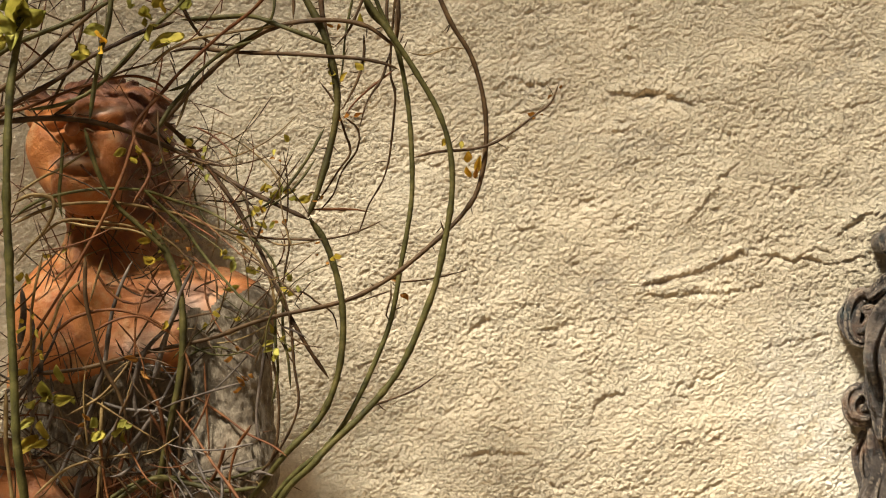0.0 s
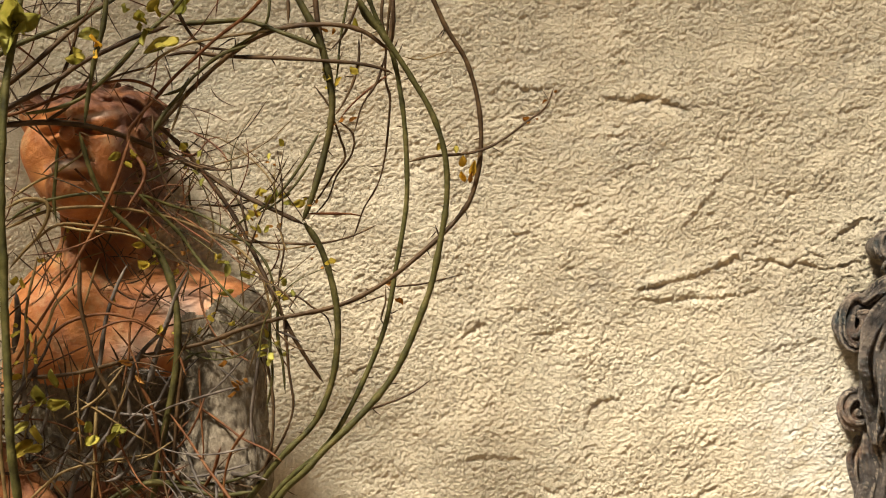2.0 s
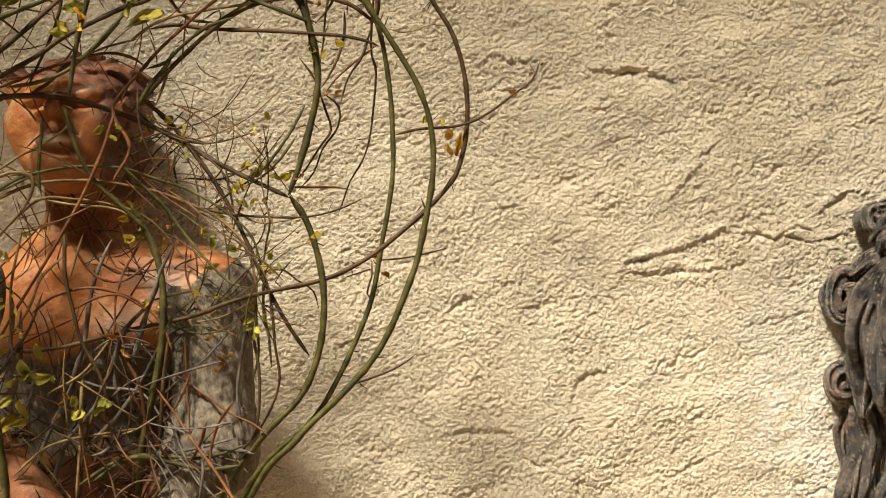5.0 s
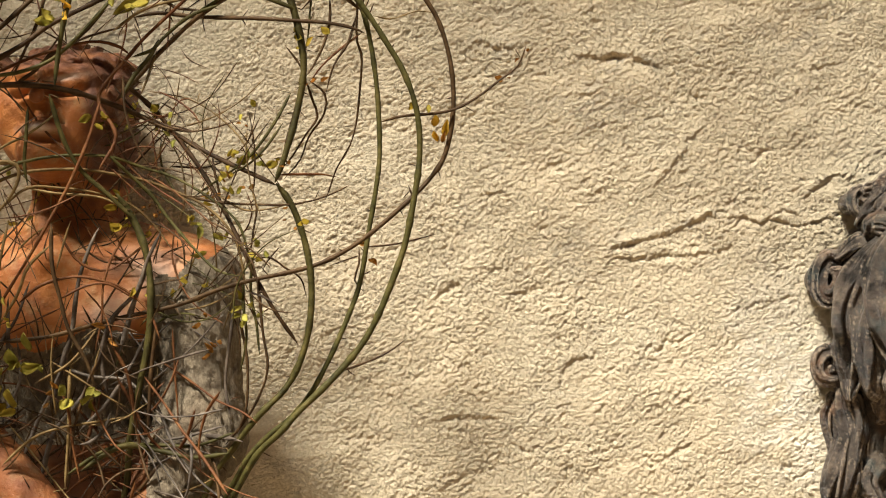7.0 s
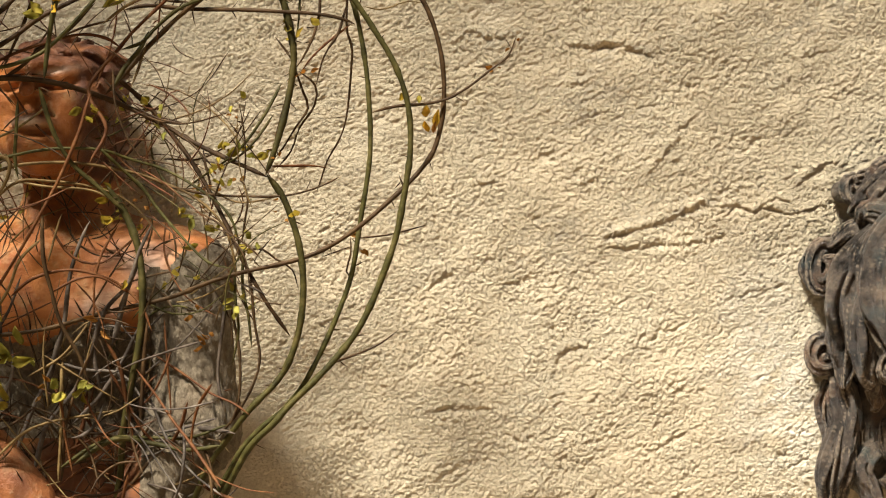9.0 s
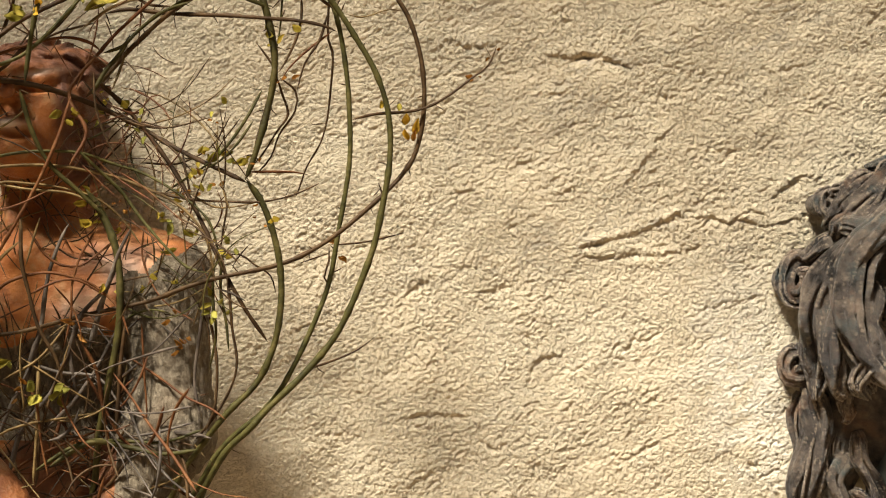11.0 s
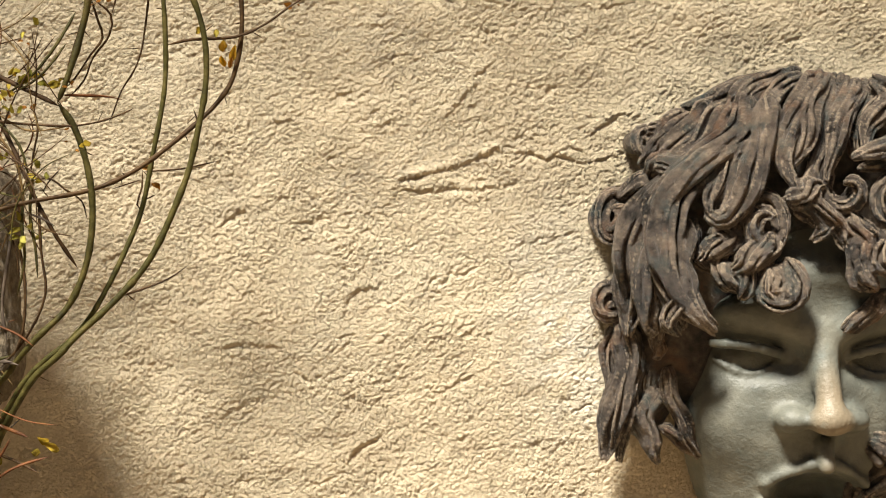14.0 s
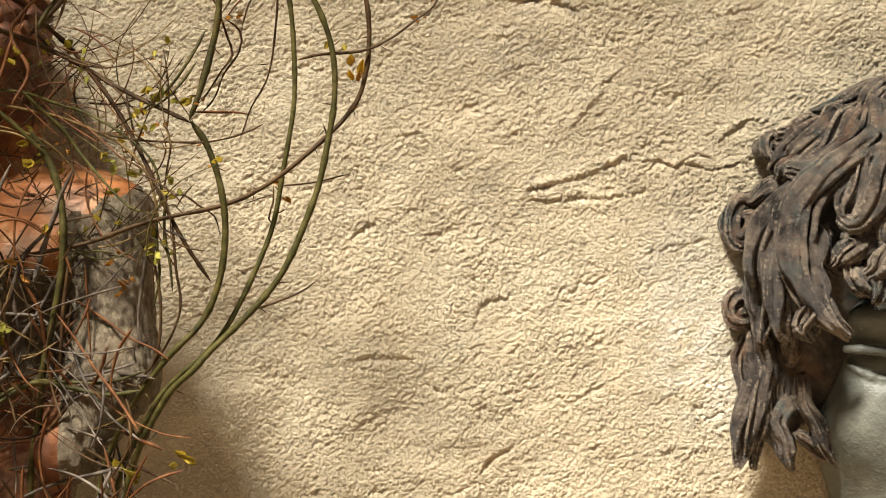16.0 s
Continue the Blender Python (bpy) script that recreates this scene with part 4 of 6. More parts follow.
    lock([(0.6385, -0.1160, 0.5201), (0.6261, -0.1210, 0.5039), (0.6325, -0.1210, 0.4823), (0.6459, -0.1160, 0.4713)], 0.0130, 0.6, 6)
    lock([(0.6609, -0.1160, 0.5259), (0.6514, -0.1210, 0.5043), (0.6625, -0.1160, 0.4824)], 0.0130, 0.6, 6)
    lock([(0.6153, -0.1160, 0.5414), (0.6316, -0.1190, 0.5256), (0.6497, -0.1160, 0.5230)], 0.0110)
    # a shaggy brow
    lock([(0.6176, -0.1040, 0.4327), (0.6383, -0.1080, 0.4476), (0.6812, -0.0980, 0.4670)], 0.0100, 0.4, 8, 1.2, 0.3)
    # the far side, out of the sunlit half
    for n in range(15):
        a = math.radians(62 - n * 11)
        x0, z0 = c[0] + 0.205 * math.cos(a), c[2] + 0.085 + 0.20 * math.sin(a)
        x1, z1 = c[0] + 0.19 * math.cos(a - 0.3), c[2] + 0.075 + 0.18 * math.sin(a - 0.3)
        if z0 > c[2] - 0.09:
            lock([(x0 - 0.05, -0.085, z0 + 0.01), ((x0 + x1) / 2, -0.085, (z0 + z1) / 2), (x1 + 0.012, -0.06, z1 - 0.03), (x1 + 0.004, -0.05, z1 - 0.06)], 0.016)
            curl(x0 + 0.005, z0 - 0.02, 0.05, 0.022, 0.0105, 1.1, a, -1)
    for n in range(5):
        x0 = c[0] + 0.15 + 0.017 * n
        lock([(x0, -0.05, c[2] + 0.03), (x0 + 0.01, -0.048, c[2] - 0.03), (x0, -0.042, c[2] - 0.09 - 0.006 * n)], 0.011, 0.6, 5, 0.3)

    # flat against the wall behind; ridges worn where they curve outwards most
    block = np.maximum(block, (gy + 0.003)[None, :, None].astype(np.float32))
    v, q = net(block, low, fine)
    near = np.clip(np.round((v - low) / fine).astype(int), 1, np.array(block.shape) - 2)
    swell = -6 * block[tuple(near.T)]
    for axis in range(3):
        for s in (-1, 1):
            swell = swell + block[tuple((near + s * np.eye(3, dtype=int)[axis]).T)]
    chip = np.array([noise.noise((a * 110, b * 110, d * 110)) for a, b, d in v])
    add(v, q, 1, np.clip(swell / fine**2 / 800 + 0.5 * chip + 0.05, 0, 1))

    me = mesh_from("mask", np.vstack(all_v), np.vstack(all_q), SKIN, HAIR)
    me.polygons.foreach_set("material_index", np.concatenate(all_m).astype(np.int32))
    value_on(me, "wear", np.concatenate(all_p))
    me.update()
    tagged(new("mask", me), "large clay mask, grey-green face, dark curly hair, on the wall", "mask")


build_mask()


# ---------------------------------------------------------------- the shrub
SHRUB = tagged(new("climbing_shrub"), "straggly arching shrub with bare green and brown stems and few leaves", "shrub")
SHRUB.location = (-0.20, -0.16, 0.0)
ROOT = Vector(SHRUB.location)
twist = random.Random(11)


def stem(points, wide, mat, name="stem", knots=0.26, end=0.55, wobble=0.0):
    """A stem of that thickness through the places, with swollen nodes; it thins towards its end."""
    line = spline(points, 0.006)
    n = len(line)
    if wobble:
        k = twist.random() * 50
        line = line + np.array([[noise.noise((k, i * 0.11, 3.3)), 0.5 * noise.noise((k, i * 0.11, 7.1)), noise.noise((k, i * 0.11, 9.9))] for i in range(n)]) * wobble
    t = np.linspace(0, 1, n)
    k1 = twist.random() * 90
    r = 0.43 * wide * (1 - (1 - end) * t) * (1 + 0.16 * np.array([noise.noise((k1, i * 0.45, 2.2)) for i in range(n)]))
    gap = twist.uniform(0.03, 0.05)
    length = np.concatenate([[0], np.cumsum(np.linalg.norm(np.diff(line, axis=0), axis=1))])
    r = r * (1 + knots * np.exp(-((length / gap - np.round(length / gap)) * gap / 0.0035) ** 2))
    r[[0, -1]] *= 0.08
    r[[1, -2]] *= 0.7
    v, q, _ = sweep(line, r, 9, lambda a, w: 1 + 0.06 * np.cos(3 * a + 4 * w))
    me = mesh_from(name, v - np.array(ROOT), q, mat)
    return part(name, me, SHRUB), line


def spurs(line, count, size, mat, seed):
    """Short thorny side twigs along a stem."""
    g = random.Random(seed)
    for _ in range(count):
        i = g.randrange(0, max(1, len(line) - 2))
        d = Vector(line[i + 1] - line[i]).normalized()
        side = d.cross(Vector((0, -1, 0))) * g.choice((-1, 1)) + d * g.uniform(0.2, 0.9) + Vector((0, g.uniform(-0.4, 0.4), 0))
        s = side.normalized() * size * g.uniform(0.5, 1.3)
        a = Vector(line[i])
        stem([tuple(a), tuple(a + s * 0.5 + Vector((0, 0, g.uniform(-0.1, 0.1) * size))), tuple(a + s)], g.uniform(0.0012, 0.0020), mat, "twig")


def leaf_mesh(name, long, wide, mat, curl=0.3, fold=0.25):
    """A pointed leaf with a folded midrib, curled along its length and given thickness."""
    bm = bmesh.new()
    rows, cols = 9, 5
    grid = []
    for i in range(rows):
        t = i / (rows - 1)
        w = wide / 2 * math.sin(math.pi * min(1, t * 0.97 + 0.03) ** 0.85) ** 0.8
        row = []
        for j in range(cols):
            s = j / (cols - 1) * 2 - 1
            row.append(bm.verts.new((s * w, t * long, fold * abs(s) * w + curl * long * t * t + 0.04 * long * math.sin(7 * t + 3 * s))))
        grid.append(row)
    for i in range(rows - 1):
        for j in range(cols - 1):
            bm.faces.new((grid[i][j], grid[i][j + 1], grid[i + 1][j + 1], grid[i + 1][j]))
    bmesh.ops.solidify(bm, geom=bm.faces[:], thickness=0.0004)
    me = bpy.data.meshes.new(name)
    bm.to_mesh(me)
    bm.free()
    me.materials.append(mat)
    for p in me.polygons:
        p.use_smooth = True
    return me


LEAVES = {k: [leaf_mesh("leaf", 0.020, w, mat, c, f) for w, c, f in ((0.010, 0.25, 0.3), (0.008, -0.2, 0.5), (0.012, 0.1, 0.2))] for k, mat in (("green", LEAF), ("yellow", LEAF_YELLOW), ("dry", LEAF_DRY), ("petal", PETAL))}


def leaves(place, kind, count, size=1.0, spread=1.0, seed=0, down=0.0):
    """A tuft of leaves that spring from one place, turned to all sides but mostly towards the open."""
    g = random.Random(seed + int(abs(place[0]) * 1e4))
    size *= 0.72 if kind == "dry" else 1.0
    for n in range(count):
        ob = new("flower" if kind == "petal" else "leaf", g.choice(LEAVES[kind]))
        ob.parent = SHRUB
        a = g.uniform(0, 360)
        turn = Euler((radians(g.uniform(-70, -20)), radians(g.uniform(-40, 40)), 0)).to_matrix()
        aim = Matrix.Rotation(radians(a), 3, "Y") @ Matrix.Rotation(radians(90), 3, "X") @ turn.inverted()
        off = Vector((g.uniform(-1, 1), g.uniform(-0.6, 0.3), g.uniform(-1, 1) - down)) * 0.006 * spread
        ob.matrix_basis = Matrix.Translation(Vector(place) + off - ROOT) @ aim.to_4x4() @ Matrix.Scale(size * g.uniform(0.6, 1.15), 4)


def out(points):
    """The arching growth beside the figure leans out from the wall."""
    result = []
    for x, y, z in points:
        d = 0.08 * float(step01(np.array(x), -0.25, -0.12))
        k = 1 - d / (1.8866 + y)
        result.append((x * k, y - d, 0.6 + (z - 0.6) * k))
    return result


# the strong stems
for points, wide, mat, count in (
    ([(-0.22, -0.17, 0.0), (-0.3553, -0.2200, 0.2766), (-0.3583, -0.2400, 0.3823), (-0.3643, -0.2500, 0.4463), (-0.3682, -0.2500, 0.5234), (-0.3706, -0.2500, 0.5957), (-0.3721, -0.2500, 0.6680), (-0.3703, -0.2450, 0.7358), (-0.3637, -0.2400, 0.7847), (-0.3571, -0.2300, 0.8346)], 0.0100, GREEN_BARK, 5),
    ([(-0.19, -0.16, 0.0), (-0.1883, -0.1300, 0.2591), (-0.1529, -0.1200, 0.3638), (-0.1165, -0.1200, 0.4054), (-0.0749, -0.1200, 0.4471), (-0.0437, -0.1200, 0.4850), (-0.0166, -0.1200, 0.5381), (-0.0010, -0.1200, 0.5927), (0.0078, -0.1200, 0.6421), (0.0068, -0.1200, 0.6890), (-0.0052, -0.1200, 0.7280), (-0.0239, -0.1200, 0.7618), (-0.0416, -0.1200, 0.7878), (-0.0671, -0.1200, 0.8242), (-0.0827, -0.1200, 0.8502)], 0.0074, GREEN_BARK, 9),
    ([(-0.195, -0.15, 0.0), (-0.1972, -0.1200, 0.2572), (-0.1590, -0.1100, 0.3651), (-0.1070, -0.1060, 0.4170), (-0.0756, -0.1040, 0.4682), (-0.0494, -0.1020, 0.5296), (-0.0378, -0.1020, 0.5900), (-0.0294, -0.1020, 0.6531), (-0.0294, -0.1020, 0.7030), (-0.0357, -0.1040, 0.7528), (-0.0440, -0.1060, 0.7893), (-0.0587, -0.1080, 0.8231), (-0.0701, -0.1100, 0.8516)], 0.0062, GREEN_BARK, 8),
    ([(-0.0095, -0.1000, 0.8478), (0.0084, -0.1000, 0.8110), (0.0274, -0.1000, 0.7794), (0.0379, -0.1000, 0.7373), (0.0400, -0.1000, 0.6942), (0.0326, -0.1000, 0.6558), (0.0200, -0.1020, 0.6342), (-0.0010, -0.1100, 0.6120), (-0.0323, -0.1160, 0.5859), (-0.0672, -0.1180, 0.5630), (-0.0957, -0.1200, 0.5506), (-0.1366, -0.1300, 0.5415), (-0.1759, -0.1500, 0.5310), (-0.2093, -0.1700, 0.5196), (-0.2583, -0.1800, 0.5090), (-0.3168, -0.1900, 0.4946), (-0.3596, -0.2000, 0.4892)], 0.0052, BROWN_BARK, 6),
    ([(-0.1381, -0.1100, 0.8516), (-0.1109, -0.1100, 0.7993), (-0.0984, -0.1100, 0.7522), (-0.0977, -0.1120, 0.7233), (-0.1044, -0.1140, 0.6893), (-0.1156, -0.1180, 0.6526), (-0.1243, -0.1200, 0.6291)], 0.0078, GREEN_BARK, 5),
    ([(-0.1147, -0.1000, 0.8531), (-0.1102, -0.1040, 0.8105), (-0.1017, -0.1060, 0.7736), (-0.0964, -0.1080, 0.7367), (-0.1036, -0.1100, 0.6999), (-0.1168, -0.1160, 0.6579)], 0.0058, BROWN_BARK, 3),
    ([(-0.1243, -0.1200, 0.6291), (-0.1087, -0.1200, 0.6057), (-0.0968, -0.1200, 0.5719), (-0.0916, -0.1200, 0.5329), (-0.0942, -0.1200, 0.4965), (-0.1035, -0.1200, 0.4627), (-0.1165, -0.1200, 0.4393), (-0.1396, -0.1240, 0.4163), (-0.1624, -0.1300, 0.3884), (-0.1872, -0.1400, 0.3485), (-0.2066, -0.1500, 0.2630), (-0.20, -0.16, 0.0)], 0.0068, GREEN_BARK, 4),
    ([(-0.4092, -0.2000, 0.7088), (-0.3596, -0.2000, 0.7142), (-0.3153, -0.1980, 0.7129), (-0.2709, -0.1800, 0.7010), (-0.2322, -0.1500, 0.6844), (-0.1831, -0.1300, 0.6564), (-0.1526, -0.1240, 0.6400), (-0.1228, -0.1200, 0.6255)], 0.0060, BROWN_BARK, 4),
    ([(-0.2548, -0.1700, 0.7193), (-0.2271, -0.1500, 0.6915), (-0.1985, -0.1400, 0.6530), (-0.1775, -0.1340, 0.6186), (-0.1624, -0.1300, 0.5876), (-0.1460, -0.1280, 0.5513), (-0.1266, -0.1240, 0.5149), (-0.1051, -0.1200, 0.4798)], 0.0050, BROWN_BARK, 4),
    ([(-0.2624, -0.1700, 0.7016), (-0.2461, -0.1600, 0.7200), (-0.2258, -0.1400, 0.7471), (-0.1986, -0.1300, 0.7754), (-0.1659, -0.1200, 0.7982), (-0.1376, -0.1160, 0.8091), (-0.1013, -0.1140, 0.8119), (-0.0700, -0.1120, 0.8054), (-0.0439, -0.1100, 0.7862)], 0.0056, BROWN_BARK, 3),
    ([(-0.2489, -0.1400, 0.7795), (-0.2271, -0.1300, 0.7847), (-0.1894, -0.1200, 0.7810), (-0.1376, -0.1160, 0.7794), (-0.0858, -0.1100, 0.7768), (-0.0545, -0.1060, 0.7725), (-0.0409, -0.1040, 0.7675)], 0.0044, BROWN_BARK, 3),
    ([(-0.2373, -0.1500, 0.8081), (-0.1986, -0.1300, 0.8131), (-0.1732, -0.1260, 0.8131), (-0.1425, -0.1200, 0.8034), (-0.1168, -0.1160, 0.7934), (-0.1015, -0.1100, 0.7868)], 0.0056, GREEN_BARK, 0),
    ([(-0.2593, -0.1900, 0.6205), (-0.2444, -0.1860, 0.5955), (-0.2334, -0.1860, 0.5654), (-0.2294, -0.1860, 0.5304), (-0.2324, -0.1860, 0.4903), (-0.2394, -0.1860, 0.4553), (-0.2483, -0.1800, 0.4146), (-0.2548, -0.1700, 0.3680), (-0.2613, -0.1600, 0.2649), (-0.21, -0.16, 0.0)], 0.0074, GREEN_BARK, 3),
    ([(-0.3130, -0.2100, 0.7066), (-0.3029, -0.2060, 0.6698), (-0.2876, -0.2000, 0.6402), (-0.2612, -0.1940, 0.6155), (-0.2421, -0.1880, 0.5955)], 0.0050, GREEN_BARK, 2),
):
    _, line = stem(out(points), wide, mat, end=0.8, wobble=0.0016)
    spurs(line, 2 * count + 3, 0.010, BROWN_BARK, len(points) * 7 + count)
# diagonal stems that cross above the head
for points, wide, mat in (
    ([(-0.4043, -0.2000, 0.7619), (-0.3673, -0.2100, 0.7817), (-0.3278, -0.2100, 0.7980), (-0.2982, -0.2100, 0.8128), (-0.2735, -0.2100, 0.8276)], 0.0055, GREEN_BARK),
    ([(-0.4019, -0.2100, 0.7289), (-0.3575, -0.2100, 0.7624), (-0.3278, -0.2100, 0.7881), (-0.3081, -0.2100, 0.8054), (-0.2809, -0.2100, 0.8251)], 0.0055, BROWN_BARK),
    ([(-0.3946, -0.2200, 0.7158), (-0.3564, -0.2150, 0.7359), (-0.3328, -0.2100, 0.7511), (-0.3138, -0.2060, 0.7663), (-0.2901, -0.2000, 0.7783), (-0.2618, -0.1900, 0.7928), (-0.2382, -0.1800, 0.8025)], 0.0058, BROWN_BARK),
    ([(-0.3624, -0.2100, 0.7215), (-0.3328, -0.2100, 0.7279), (-0.3063, -0.2060, 0.7401), (-0.2776, -0.2000, 0.7694), (-0.2587, -0.1940, 0.7924), (-0.2368, -0.1900, 0.8128), (-0.2218, -0.1900, 0.8303)], 0.0042, GREEN_BARK),
    ([(-0.3979, -0.2060, 0.7168), (-0.3682, -0.2060, 0.7232), (-0.3290, -0.2040, 0.7382), (-0.2907, -0.1960, 0.7508), (-0.2718, -0.1900, 0.7534), (-0.2558, -0.1800, 0.7488), (-0.2471, -0.1740, 0.7407)], 0.0036, RUSSET_BARK),
    ([(-0.2471, -0.1740, 0.7407), (-0.2308, -0.1600, 0.7480), (-0.2219, -0.1500, 0.7590), (-0.1975, -0.1400, 0.7805), (-0.1728, -0.1300, 0.7919)], 0.0040, GREEN_BARK),
    ([(-0.3496, -0.2000, 0.7122), (-0.3248, -0.2000, 0.7296), (-0.3149, -0.2000, 0.7406), (-0.2907, -0.1960, 0.7548), (-0.2668, -0.1900, 0.7804)], 0.0038, BROWN_BARK),
    ([(-0.2711, -0.2100, 0.6400), (-0.2578, -0.2000, 0.6700), (-0.2738, -0.1900, 0.7054), (-0.2447, -0.1700, 0.7471), (-0.2263, -0.1560, 0.7687), (-0.1994, -0.1460, 0.7953), (-0.1744, -0.1400, 0.8165), (-0.1564, -0.1400, 0.8371)], 0.0040, RUSSET_BARK),
    ([(-0.2866, -0.2200, 0.8312), (-0.2905, -0.2200, 0.7968), (-0.2984, -0.2200, 0.7674), (-0.3038, -0.2200, 0.7379), (-0.3072, -0.2200, 0.7109)], 0.0052, GREEN_BARK),
    ([(-0.3149, -0.2000, 0.8339), (-0.3169, -0.2000, 0.7967), (-0.3258, -0.2000, 0.7644), (-0.3372, -0.2000, 0.7396), (-0.3472, -0.2000, 0.7197)], 0.0034, BROWN_BARK),
    ([(-0.2558, -0.1800, 0.7035), (-0.2447, -0.1700, 0.7244), (-0.2308, -0.1600, 0.7429), (-0.2245, -0.1500, 0.7590)], 0.0050, GREEN_BARK),
    ([(-0.2447, -0.1700, 0.8381), (-0.2263, -0.1560, 0.8018), (-0.2112, -0.1460, 0.7876), (-0.1876, -0.1360, 0.7861)], 0.0036, BROWN_BARK),
    ([(-0.2396, -0.1700, 0.7067), (-0.2344, -0.1640, 0.7223), (-0.2271, -0.1500, 0.7488)], 0.0032, TAN_BARK),
    ([(-0.2618, -0.1900, 0.7604), (-0.2432, -0.1800, 0.7764), (-0.2257, -0.1600, 0.7876), (-0.2026, -0.1400, 0.7949), (-0.1680, -0.1260, 0.8027), (-0.1477, -0.1200, 0.8076)], 0.0034, TAN_BARK),
    ([(-0.1540, -0.1200, 0.8450), (-0.1578, -0.1240, 0.8133), (-0.1730, -0.1280, 0.7973), (-0.1960, -0.1300, 0.7826)], 0.0030, GREEN_BARK),
    ([(-0.1399, -0.1140, 0.8459), (-0.1378, -0.1140, 0.8250), (-0.1376, -0.1160, 0.8112)], 0.0044, BROWN_BARK),
    ([(-0.0493, -0.1040, 0.8472), (-0.0525, -0.1040, 0.8157), (-0.0451, -0.1060, 0.7945), (-0.0420, -0.1020, 0.8370)], 0.0036, BROWN_BARK),
    ([(-0.0753, -0.1100, 0.8464), (-0.0691, -0.1100, 0.8203), (-0.0492, -0.1080, 0.7995)], 0.0040, GREEN_BARK),
    ([(-0.0431, -0.1000, 0.8531), (-0.0426, -0.1020, 0.8160), (-0.0441, -0.1040, 0.7895)], 0.0052, BROWN_BARK),
):
    stem(out(points), wide, mat, end=0.85, wobble=0.0016)
